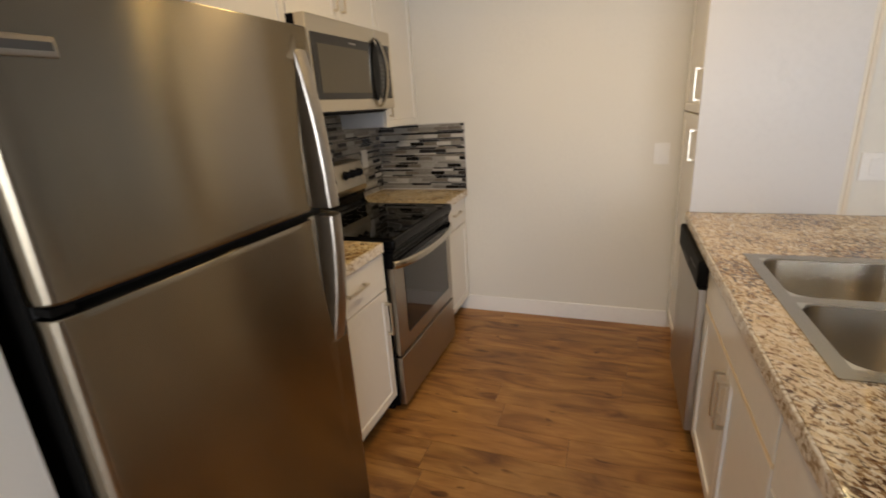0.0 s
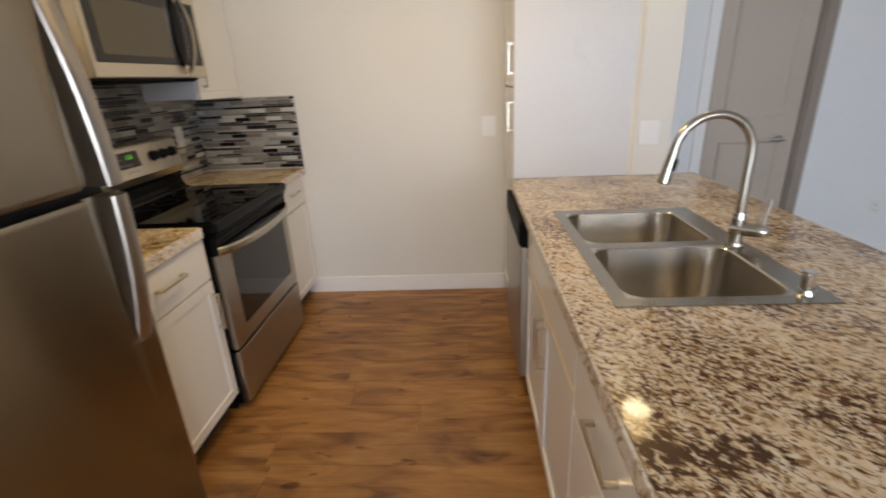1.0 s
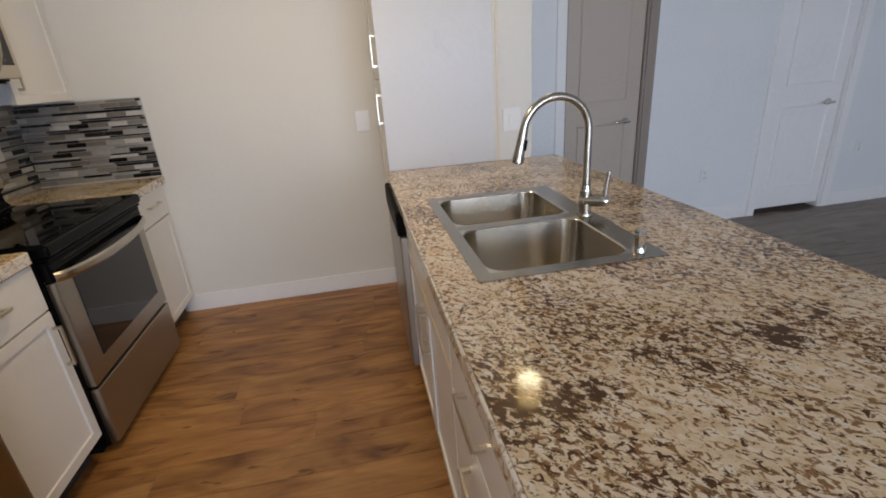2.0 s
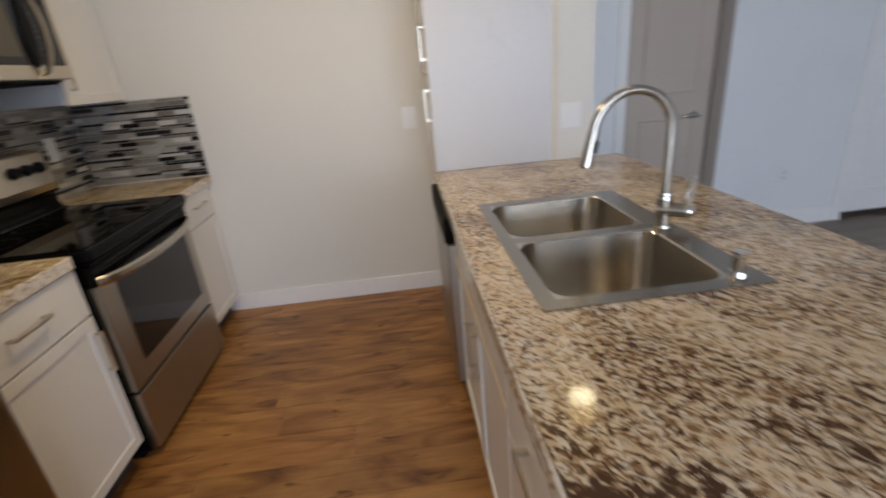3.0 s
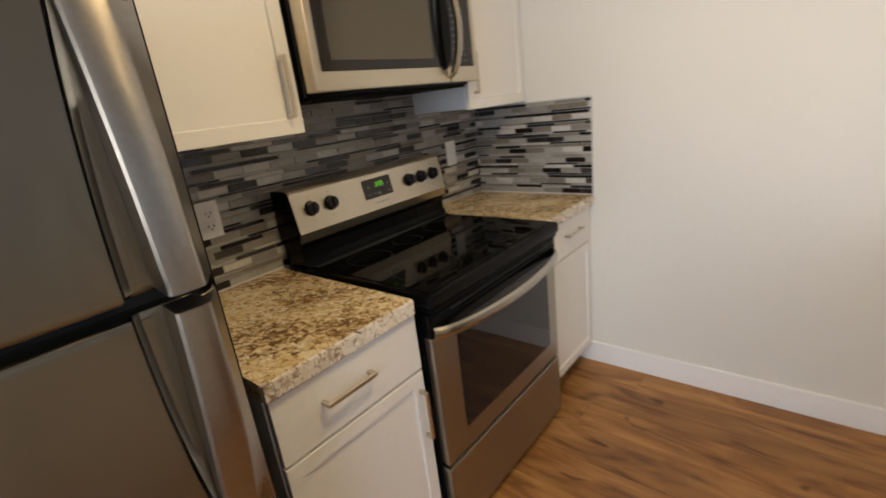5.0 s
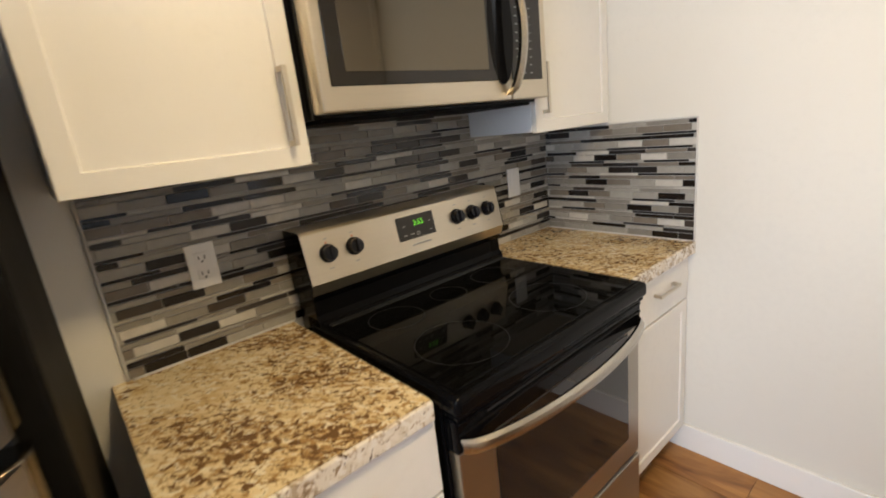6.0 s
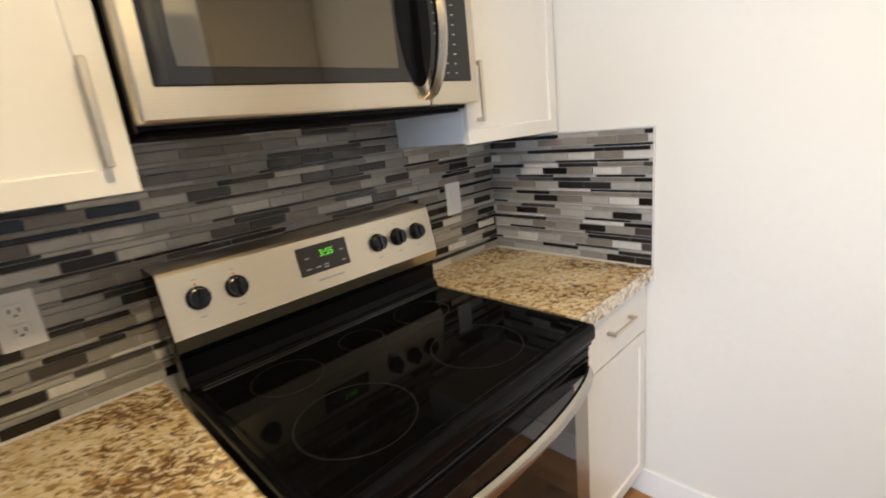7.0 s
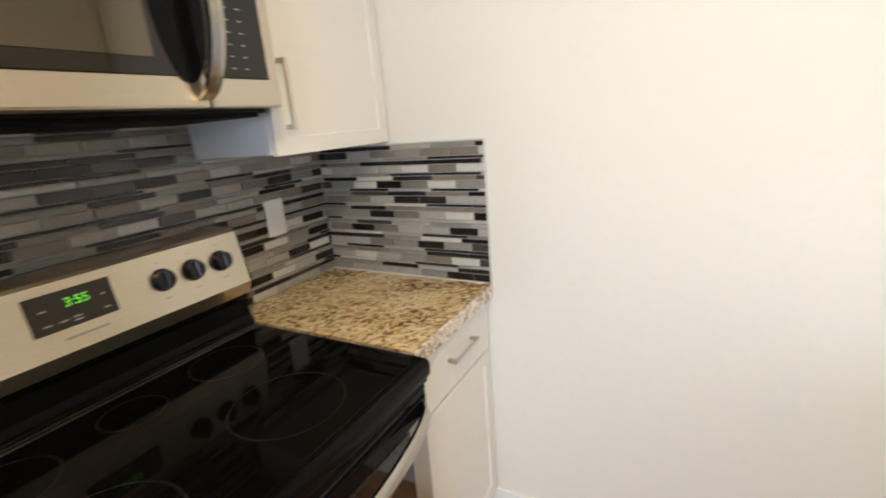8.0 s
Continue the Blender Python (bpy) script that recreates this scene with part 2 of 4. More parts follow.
STEEL_G = brushed("steel_grip", (0.38, 0.345, 0.30), 0.31, (120, 120, 120), 0.02)
CHROME = brushed("satin_chrome", (0.72, 0.70, 0.67), 0.14, (60, 60, 60), 0.01)
BLACK = mat("black_enamel", (0.004, 0.004, 0.0045), 0.07, vary=0.0, spec=0.09)
BLACK_G = mat("gloss_black_bead", (0.006, 0.006, 0.006), 0.12, vary=0.0, spec=0.5)
BLACK_M = mat("black_plastic", (0.007, 0.0066, 0.006), 0.5, vary=0.1, bump=0.06, bump_scale=300, spec=0.03)
GLASSTOP = mat("black_ceramic_glass", (0.003, 0.003, 0.003), 0.035, vary=0.0, spec=0.12)
WINDOWG = mat("dark_oven_glass", (0.010, 0.010, 0.011), 0.04, vary=0.0, spec=0.5)
MWGLASS = mat("mirrored_microwave_glass", (0.15, 0.13, 0.098), 0.045, metal=1.0, vary=0.0)
MWFRAME = mat("brown_black_glass", (0.010, 0.008, 0.006), 0.06, vary=0.0, spec=0.5)
DISPLAY = mat("display_lens", (0.022, 0.019, 0.016), 0.25, vary=0.0, spec=0.4)
RING = mat("burner_ring_print", (0.018, 0.018, 0.018), 0.3, vary=0.0)
BADGE = mat("badge_grey", (0.11, 0.108, 0.105), 0.3, metal=0.7, vary=0.03)
PRINT = mat("grey_print", (0.30, 0.30, 0.30), 0.5, vary=0.0)
PLASTIC = mat("white_plastic", (0.80, 0.79, 0.77), 0.3, vary=0.01)
SLOT = mat("dark_slot", (0.010, 0.010, 0.010), 0.6, vary=0.0)
CAULK = mat("white_grout", (0.60, 0.59, 0.57), 0.8, vary=0.05)
GROUT = mat("grey_grout", (0.36, 0.345, 0.315), 0.85, vary=0.08, scale=20)
RED = mat("red_mark", (0.55, 0.10, 0.03), 0.4, vary=0.0)
KNOB = mat("black_knob", (0.008, 0.008, 0.012), 0.2, vary=0.0, spec=0.3)
CT = 0.914          # worktop height
GRAN_A = granite("granite_speckled", 38, (), 0.018, 0.72, 0.32, 0.26, ((0.77, 0.64, 0.40), (0.65, 0.485, 0.255), (0.81, 0.73, 0.55), (0.40, 0.25, 0.105), (0.17, 0.095, 0.040)))
GRAN_B = granite("granite_speckled_peninsula", -52, [(2.03, -2.515, 0.085), (1.985, -2.48, 0.06), (2.10, -2.505, 0.07), (2.155, -2.48, 0.055), (2.277, -2.426, 0.05), (2.345, -2.475, 0.08),
                                                    (2.445, -2.40, 0.06), (2.53, -2.41, 0.085), (2.52, -2.455, 0.07), (2.66, -2.40, 0.08)], -0.001, 0.82, 0.18, 0.21,
                 ((0.72, 0.585, 0.41), (0.60, 0.45, 0.27), (0.75, 0.665, 0.53), (0.255, 0.142, 0.062), (0.085, 0.038, 0.014)))
# edge granite: the window's reflected daylight is put into its paler colour
GRAN_E = granite("granite_daylit_edge", 20, (), 0.020, 0.55, 0.25, 0.2, ((0.76, 0.70, 0.61), (0.66, 0.58, 0.47), (0.80, 0.755, 0.69), (0.50, 0.40, 0.29), (0.30, 0.22, 0.14)))
WOOD = wood_plank("oak_vinyl_plank", (0.47, 0.245, 0.076), (0.325, 0.150, 0.042), (0.16, 0.064, 0.019))
WOOD_L = wood_plank("grey_brown_plank", (0.25, 0.195, 0.155), (0.19, 0.145, 0.115), (0.12, 0.09, 0.07))
TILES = {k: tile_mat("mosaic_%s_strip" % k, k) for k in TONES}
GREEN = emit("green_digits", (0.22, 1.0, 0.05), 0.42)
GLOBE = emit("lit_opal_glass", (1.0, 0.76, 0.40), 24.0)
LENS = emit("lit_diffuser", (1.0, 0.84, 0.46), 38.0)
SHADE = emit("frosted_shade", (1.0, 0.70, 0.28), 12.0)
PANE = glass("window_glass")


# ---------- mesh helpers ----------
def thing(name, at, label, category, group="", kind=""):
    ob = new(name)
    ob.location = at
    ob.empty_display_size = 0.1
    return tagged(ob, label, category, group, kind)


def mesh_of(name, bm, material, smooth=True):
    me = bpy.data.meshes.new(name)
    bmesh.ops.recalc_face_normals(bm, faces=bm.faces)
    if smooth:
        for f in bm.faces:
            f.smooth = True
        for e in bm.edges:
            if len(e.link_faces) == 2:
                a, (f, g) = e.calc_face_angle(), (f.calc_area() for f in e.link_faces)
                e.smooth = not (a > radians(27) or (a > radians(8) and max(f, g) > 12 * min(f, g)))
    bm.to_mesh(me)
    bm.free()
    me.materials.append(material)
    return me


def part(name, bm, material, parent, label=""):
    """Links a bmesh, built in world places, as one mesh under a thing or a part."""
    ob = new(name, mesh_of(name, bm, material))
    if parent:
        bpy.context.view_layer.update()
        ob.parent = parent
        ob.matrix_parent_inverse = parent.matrix_world.inverted()
    if label:
        ob["label"] = label
    return ob


def box(x0, x1, y0, y1, z0, z1, bevel=0.0, bm=None, seg=2):
    own = bm is None
    b = bmesh.new() if own else bm
    got = bmesh.ops.create_cube(b, size=1.0)["verts"]
    for v in got:
        v.co = Vector((x0 + (v.co.x + 0.5) * (x1 - x0), y0 + (v.co.y + 0.5) * (y1 - y0), z0 + (v.co.z + 0.5) * (z1 - z0)))
    if bevel:
        edges = {e for v in got for e in v.link_edges}
        bmesh.ops.bevel(b, geom=list(edges), offset=bevel, segments=seg, affect="EDGES", profile=0.5)
    return b


def cyl(a, c, r, r2=None, seg=20, bm=None, cap=True):
    b = bm if bm is not None else bmesh.new()
    a, c = Vector(a), Vector(c)
    d = c - a
    m = Matrix.Translation((a + c) / 2) @ d.to_track_quat("Z", "Y").to_matrix().to_4x4()
    bmesh.ops.create_cone(b, cap_ends=cap, segments=seg, radius1=r, radius2=r if r2 is None else r2, depth=d.length, matrix=m)
    return b


def tube(path, radius, seg=14, bm=None):
    """A round tube along a list of places; radius may be a function of the step."""
    b = bm if bm is not None else bmesh.new()
    rings, up = [], None
    pts = [Vector(p) for p in path]
    for i, p in enumerate(pts):
        d = (pts[min(i + 1, len(pts) - 1)] - pts[max(i - 1, 0)]).normalized()
        if up is None:
            up = d.orthogonal().normalized()
        up = (up - d * up.dot(d)).normalized()
        side = d.cross(up)
        r = radius(i / (len(pts) - 1)) if callable(radius) else radius
        rings.append([b.verts.new(p + r * (math.cos(2 * math.pi * k / seg) * up + math.sin(2 * math.pi * k / seg) * side)) for k in range(seg)])
    for q, w in zip(rings, rings[1:]):
        for k in range(seg):
            b.faces.new((q[k], q[(k + 1) % seg], w[(k + 1) % seg], w[k]))
    b.faces.new(rings[0])
    b.faces.new(rings[-1])
    return b


def loft(loops, closed_ends=True):
    b = bmesh.new()
    rings = [[b.verts.new(p) for p in lp] for lp in loops]
    k = len(rings[0])
    for q, w in zip(rings, rings[1:]):
        for i in range(k):
            b.faces.new((q[i], q[(i + 1) % k], w[(i + 1) % k], w[i]))
    if closed_ends:
        b.faces.new(rings[0])
        b.faces.new(rings[-1])
    return b


def front(x, s, y0, y1, z0, z1, rail=0.057, thick=0.019):
    """A shaker front in the plane x that faces s along x: raised frame round a sunk field. rail=0 gives a plain slab."""
    xa, xb = sorted((x, x - s * thick))
    b = box(xa, xb, y0, y1, z0, z1, 0.0015, seg=1)
    if rail:
        b.normal_update()
        f = max((f for f in b.faces if f.normal.x * s > 0.9), key=lambda f: f.calc_area())
        bmesh.ops.inset_region(b, faces=[f], thickness=rail, depth=0)
        bmesh.ops.inset_region(b, faces=[f], thickness=0.003, depth=-0.007)
    return b


def pull(parent, x, s, y, z, length, upright, name="handle"):
    """A square bar pull on two posts, proud of the plane x."""
    h, o = length / 2, 0.030
    b = bmesh.new()
    xo = sorted((x + s * (o - 0.008), x + s * o))
    for e in (-1, 1):
        c = e * (h - 0.006)
        xs = sorted((x, x + s * (o - 0.004)))
        if upright:
            box(*xs, y - 0.005, y + 0.005, z + c - 0.006, z + c + 0.006, 0.001, b, 1)
        else:
            box(*xs, y + c - 0.006, y + c + 0.006, z - 0.005, z + 0.005, 0.001, b, 1)
    if upright:
        box(*xo, y - 0.006, y + 0.006, z - h, z + h, 0.0015, b, 1)
    else:
        box(*xo, y - h, y + h, z - 0.006, z + 0.006, 0.0015, b, 1)
    return part(name, b, PULL, parent, "brushed nickel bar handle")


def structure(name, bm, material, label, category):
    return tagged(part(name, bm, material, None), label, category, kind="structure")


def text_mesh(body, size, m, material, parent, name, depth=0.0003):
    cu = bpy.data.curves.new(name, "FONT")
    cu.body, cu.size, cu.extrude, cu.align_x, cu.align_y = body, size, depth, "CENTER", "CENTER"
    tmp = bpy.data.objects.new(name, cu)
    scene.collection.objects.link(tmp)
    dg = bpy.context.evaluated_depsgraph_get()
    me = bpy.data.meshes.new_from_object(tmp.evaluated_get(dg))
    bpy.data.objects.remove(tmp)
    me.transform(m)
    me.materials.clear()
    me.materials.append(material)
    ob = new(name, me)
    bpy.context.view_layer.update()
    ob.parent, ob.matrix_parent_inverse = parent, parent.matrix_world.inverted()
    return ob


# ---------- shell of the place ----------
TOP = 2.44          # ceiling
structure("subfloor", box(-0.2, 8.2, -7.7, 0.75, -0.12, -0.008), KICK, "plain subfloor under the planks", "floor")
structure("ceiling", box(-0.2, 8.2, -7.7, 0.75, TOP, TOP + 0.12), CEIL, "plain off-white painted ceiling", "ceiling")
structure("wall_west", box(-0.15, 0.0, -7.7, 0.15, -0.008, TOP), WALL, "painted greige kitchen wall behind the range", "wall")
structure("wall_north", box(0.0, 2.56, 0.0, 0.15, -0.008, TOP), WALL, "bare cream painted kitchen end wall", "wall")
structure("wall_stub", box(2.56, 2.77, -0.605, 0.33, -0.008, TOP, 0.004), WALL, "painted wall end beside the tall cabinet", "wall")
structure("wall_block", box(0.0, 0.725, -7.5, -2.70, -0.008, TOP, 0.004), WALL, "painted wall beside the fridge", "wall")
structure("wall_east", box(8.0, 8.15, -7.7, 0.75, -0.008, TOP), LIVING, "plain painted living room wall", "wall")

# living room wall with two door openings
for k, (x0, x1, z0, z1) in enumerate(((2.77, 3.39, 0, TOP), (3.39, 4.03, 2.04, TOP), (4.03, 5.215, 0, TOP), (5.215, 5.91, 2.04, TOP), (5.91, 8.0, 0, TOP))):
    structure("wall_living_%d" % (k + 1), box(x0, x1, 0.33, 0.48, z0 - 0.008 if z0 == 0 else z0, z1), LIVING, "cool white painted living room wall beside the doors", "wall")
structure("wall_behind_doors", box(2.6, 8.0, 0.54, 0.63, -0.008, TOP), LIVING, "plain wall closing the rooms behind the doors", "wall")

# window wall behind the camera
for k, (x0, x1, z0, z1) in enumerate(((0.725, 0.86, 0, TOP), (0.86, 4.8, 0, 0.5), (0.86, 4.8, 2.2, TOP), (4.8, 8.0, 0, TOP))):
    structure("wall_south_%d" % (k + 1), box(x0, x1, -7.65, -7.5, z0 - 0.008 if z0 == 0 else z0, z1), LIVING, "painted living room wall round a wide window", "wall")
win = thing("window_1", (2.83, -7.57, 0.5), "wide white framed window letting in daylight", "window", kind="structure")
bm = bmesh.new()
for x0, x1, z0, z1 in ((0.86, 0.92, 0.5, 2.2), (4.74, 4.8, 0.5, 2.2), (0.92, 4.74, 0.5, 0.56), (0.92, 4.74, 2.14, 2.2), (2.80, 2.86, 0.56, 2.14)):
    box(x0, x1, -7.61, -7.54, z0, z1, 0.004, bm, 1)
part("window_frame", bm, TRIM, win)
for x0, x1 in ((0.92, 2.80), (2.86, 4.74)):
    pane = part("pane", box(x0, x1, -7.578, -7.572, 0.56, 2.14), PANE, win)
    pane.visible_shadow = False


def baseboard(name, x0, x1, y0, y1, h=0.115):
    structure(name, box(x0, x1, y0, y1, 0.0, h, 0.004), TRIM, "white painted flat baseboard", "baseboard")


baseboard("baseboard_north", 0.58, 1.985, -0.014, 0.0)
baseboard("baseboard_living_a", 4.11, 5.135, 0.316, 0.33, 0.13)
baseboard("baseboard_living_b", 5.99, 8.0, 0.316, 0.33, 0.13)
baseboard("baseboard_living_c", 2.77, 3.31, 0.316, 0.33, 0.13)


def panel_door(name, x0, x1, y, material, casing_m, knob_x, label, z0=0.012):
    """A moulded two-panel door in its casing, in a wall that faces -y."""
    d = thing(name, ((x0 + x1) / 2, y, 0), label, "door", kind="structure")
    b = box(x0 + 0.015, x1 - 0.015, y + 0.02, y + 0.055, z0, 2.025, 0.002, seg=1)
    leaf = part("leaf", b, material, d)
    for za, zb in ((0.22, 0.92), (1.08, 1.88)):
        q = box(x0 + 0.12, x1 - 0.12, y + 0.010, y + 0.024, za, zb, 0.0)
        q.normal_update()
        f = min(q.faces, key=lambda f: f.calc_center_median().y)
        bmesh.ops.inset_region(q, faces=[f], thickness=0.012, depth=0)
        bmesh.ops.inset_region(q, faces=[f], thickness=0.012, depth=-0.008)
        part("moulded_panel", q, material, leaf)
    q = bmesh.new()
    w = 0.075
    box(x1, x1 + w, y - 0.016, y, 0, 2.04 + w, 0.003, q, 1)
    box(x0, x1, y - 0.016, y, 2.04, 2.04 + w, 0.003, q, 1)
    box(x0, x0 + 0.013, y, y + 0.14, 0, 2.04, 0, q)
    box(x1 - 0.013, x1, y, y + 0.14, 0, 2.04, 0, q)
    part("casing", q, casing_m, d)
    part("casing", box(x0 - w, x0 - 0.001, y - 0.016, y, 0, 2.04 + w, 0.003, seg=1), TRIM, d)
    s = -1 if knob_x > (x0 + x1) / 2 else 1
    q = cyl((knob_x, y + 0.02, 0.93), (knob_x, y + 0.008, 0.93), 0.028)
    cyl((knob_x, y + 0.008, 0.93), (knob_x, y - 0.04, 0.93), 0.010, bm=q)
    box(min(knob_x - 0.012 * s, knob_x + s * 0.105), max(knob_x - 0.012 * s, knob_x + s * 0.105), y - 0.047, y - 0.030, 0.921, 0.941, 0.004, q)
    part("lever_handle", q, CHROME, leaf, "satin metal lever handle")
    return d


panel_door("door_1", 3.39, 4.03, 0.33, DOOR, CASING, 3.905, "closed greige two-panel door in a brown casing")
panel_door("door_2", 5.215, 5.91, 0.33, TRIM, TRIM, 5.775, "closed white panel door with a dark gap at the floor", 0.045)


def outlet(name, at, normal, w, h, kind_of, label, m=PLASTIC):
    """A wall plate facing along normal; kind_of: duplex, switch or blank."""
    n = Vector(normal)
    s = Vector((0, 0, 1)).cross(n)
    o = thing(name, at, label, "wall plate")
    rot = Matrix((s, Vector((0, 0, 1)), n)).transposed().to_4x4()
    mw = Matrix.Translation(at) @ rot

    def local(b):
        bmesh.ops.transform(b, matrix=mw, verts=b.verts)
        return b
    part("plate", local(box(-w / 2, w / 2, -h / 2, h / 2, 0, 0.006, 0.002)), m, o)
    if kind_of == "duplex":
        for z in (-0.021, 0.021):
            r = part("socket_face", local(box(-0.017, 0.017, z - 0.015, z + 0.015, 0.006, 0.008, 0.001, seg=1)), m, o)
            q = bmesh.new()
            box(-0.009, -0.006, z - 0.003, z + 0.006, 0.008, 0.0085, bm=q)
            box(0.006, 0.009, z - 0.003, z + 0.006, 0.008, 0.0085, bm=q)
            cyl((0, z - 0.009, 0.0075), (0, z - 0.009, 0.0085), 0.003, seg=10, bm=q)
            part("slots", local(q), SLOT, r)
    elif kind_of == "switch":
        part("rocker", local(box(-0.017, 0.017, -0.034, 0.034, 0.006, 0.010, 0.002)), m, o)
    return o


outlet("light_switch", (1.884, -0.001, 1.131), (0, -1, 0), 0.085, 0.125, "switch", "white rocker light switch on the cream wall")
outlet("wall_outlet", (2.655, -0.606, 1.127), (0, -1, 0), 0.10, 0.118, "switch", "white switch plate on the wall end above the counter")
outlet("wall_outlet", (4.67, 0.329, 0.42), (0, -1, 0), 0.075, 0.118, "duplex", "white duplex outlet low on the living room wall")
outlet("wall_outlet", (6.19, 0.329, 0.52), (0, -1, 0), 0.075, 0.118, "duplex", "white duplex outlet low beside the white door")

# ---------- west run: base cabinets ----------


def base_cabinet(y0, y1, pull_y, door_pull_y, label, fx=0.621):
    c = thing("base_cabinet", (0.3, (y0 + y1) / 2, 0), label, "cabinet", "white base cabinets beside the range")
    part("body", box(0.004, fx - 0.021, y0, y1, 0.105, 0.868, 0.001, seg=1), CAB, c)
    part("kick_board", box(0.004, fx - 0.075, y0 + 0.002, y1 - 0.002, 0.0, 0.105), KICK, c, "dark recessed kick board")
    d = part("drawer_front", front(fx, 1, y0 + 0.003, y1 - 0.003, 0.690, 0.862, 0.0), CAB, c)
    pull(d, fx, 1, pull_y, 0.786, 0.156, False)
    d = part("door", front(fx, 1, y0 + 0.003, y1 - 0.003, 0.112, 0.682), CAB, c)
    if door_pull_y:
        pull(d, fx, 1, door_pull_y, 0.545, 0.165, True)
    return c


base_cabinet(-1.770, -1.302, -1.568, -1.328, "white shaker base cabinet with one drawer and one door", 0.658)
base_cabinet(-0.478, -0.004, -0.215, None, "white shaker base cabinet between range and end wall", 0.640)


def slab(name, x0, x1, y0, y1, material, label):
    w = thing(name, ((x0 + x1) / 2, (y0 + y1) / 2, CT - 0.045), label, "worktop")
    part("slab", box(x0, x1 - 0.010, y0, y1, CT - 0.045, CT), material, w)
    part("front_edge", box(x1 - 0.010, x1, y0, y1, CT - 0.045, CT - 0.0004, 0.004, seg=3), GRAN_E, w, "rounded granite edge, window sheen put into its paler colour")
    return w


slab("granite_worktop", 0.001, 0.671, -1.775, -1.310, GRAN_A, "cream and brown speckled granite worktop beside the fridge")
slab("granite_worktop", 0.001, 0.664, -0.482, -0.001, GRAN_A, "cream and brown speckled granite worktop in the corner")

# ---------- upper cabinets ----------


def upper_cabinet(y0, y1, z0, z1, doors, pulls, label):
    c = thing("wall_cabinet", (0.0, (y0 + y1) / 2, z0), label, "cabinet", "white wall cabinets over the range")
    part("body", box(0.002, 0.302, y0, y1, z0, z1, 0.001, seg=1), CAB_IN, c)
    for (a, b_), (py, pz) in zip(doors, pulls):
        d = part("door", front(0.322, 1, a + 0.002, b_ - 0.002, z0 - 0.004, z1 - 0.003), CAB, c)
        pull(d, 0.322, 1, py, pz, 0.165, True)
    return c


upper_cabinet(-1.770, -1.304, 1.388, 2.29, [(-1.770, -1.304)], [(-1.345, 1.512)], "white shaker wall cabinet with a single door")
upper_cabinet(-0.478, -0.003, 1.380, 2.29, [(-0.478, -0.003)], [(-0.432, 1.520)], "white shaker wall cabinet in the corner")
upper_cabinet(-1.300, -0.482, 1.895, 2.29, [(-1.300, -0.893), (-0.889, -0.482)], [(-0.925, 2.03), (-0.857, 2.03)], "white two-door wall cabinet above the microwave")

# ---------- refrigerator ----------
fr = thing("refrigerator", (0.4, -2.25, 0), "stainless steel top-freezer refrigerator with black sides", "refrigerator")
FY0, FY1, FX = -2.668, -1.852, 0.816
part("cabinet_body", box(0.03, 0.742, FY0 + 0.004, FY1 + 0.022, 0.03, 1.700, 0.006), BLACK_M, fr, "textured black side panels")
part("gasket", box(0.742, 0.758, FY0 + 0.012, FY1 - 0.012, 0.07, 1.700), SLOT, fr)
part("toe_grille", box(0.60, 0.752, FY0 + 0.02, FY1 - 0.02, 0.02, 0.062, 0.004), BLACK_M, fr)
for y in (FY0 + 0.08, FY1 - 0.08):
    for x in (0.12, 0.66):
        part("foot", cyl((x, y, 0.0), (x, y, 0.032), 0.02), BLACK_M, fr)


def fridge_door(name, z0, z1, z_gap, z_tip):
    """A door with rounded upright edges and a lens-shaped finger pocket sunk into its free edge, deepest at the gap."""
    r = 0.032
    yc = (FY0 + FY1) / 2
    lo, hi = sorted((z_gap, z_tip))
    steps = [(z0, 0.006), (z0 + 0.002, 0.002), (z0 + 0.006, 0.0)]
    steps += [(lo + (hi - lo) * k / 28, 0.0) for k in range(29) if z0 + 0.007 < lo + (hi - lo) * k / 28 < z1 - 0.007]
    steps += [(z1 - 0.003, 0.0), (z1 - 0.001, 0.001), (z1, 0.003)]
    loops = []
    for z, g in steps:
        u = (z - z_gap) / (z_tip - z_gap)
        deep = 0.026 * max(0.0, 1 - max(0.0, u) ** 2) ** 0.5 if u < 1 else 0.0
        yl = -1.980 + 0.030 * min(1.0, max(0.0, u)) ** 2
        pts = []
        for k in range(9):
            a = math.pi / 2 * k / 8
            pts.append((FX - r - 0.004 + r * math.sin(a), FY0 + r - r * math.cos(a)))
        for k in range(1, 18):
            y = FY0 + r + (yl - FY0 - r) * k / 18
            q = (y - yc) / ((FY1 - FY0) / 2)
            pts.append((FX - 0.004 + 0.004 * (1 - q * q), y))
        edge = FX - 0.002
        pts += [(edge, yl), (edge - deep * 0.75, yl + 0.008), (edge - deep, yl + 0.018), (edge - deep, FY1 - 0.040), (edge - deep * 0.5, FY1 - 0.034), (FX - 0.004, FY1 - r)]
        for k in range(1, 9):
            a = math.pi / 2 * (1 - k / 8)
            pts.append((FX - r - 0.004 + r * math.sin(a), FY1 - r + r * math.cos(a)))
        outline = [(0.760, FY0)] + pts + [(0.760, FY1)]
        loops.append([(x - (g if x > 0.77 else 0), y + (g if y < yc else -g), z) for x, y in outline])
    return part(name, loft(loops), STEEL_V, fr)


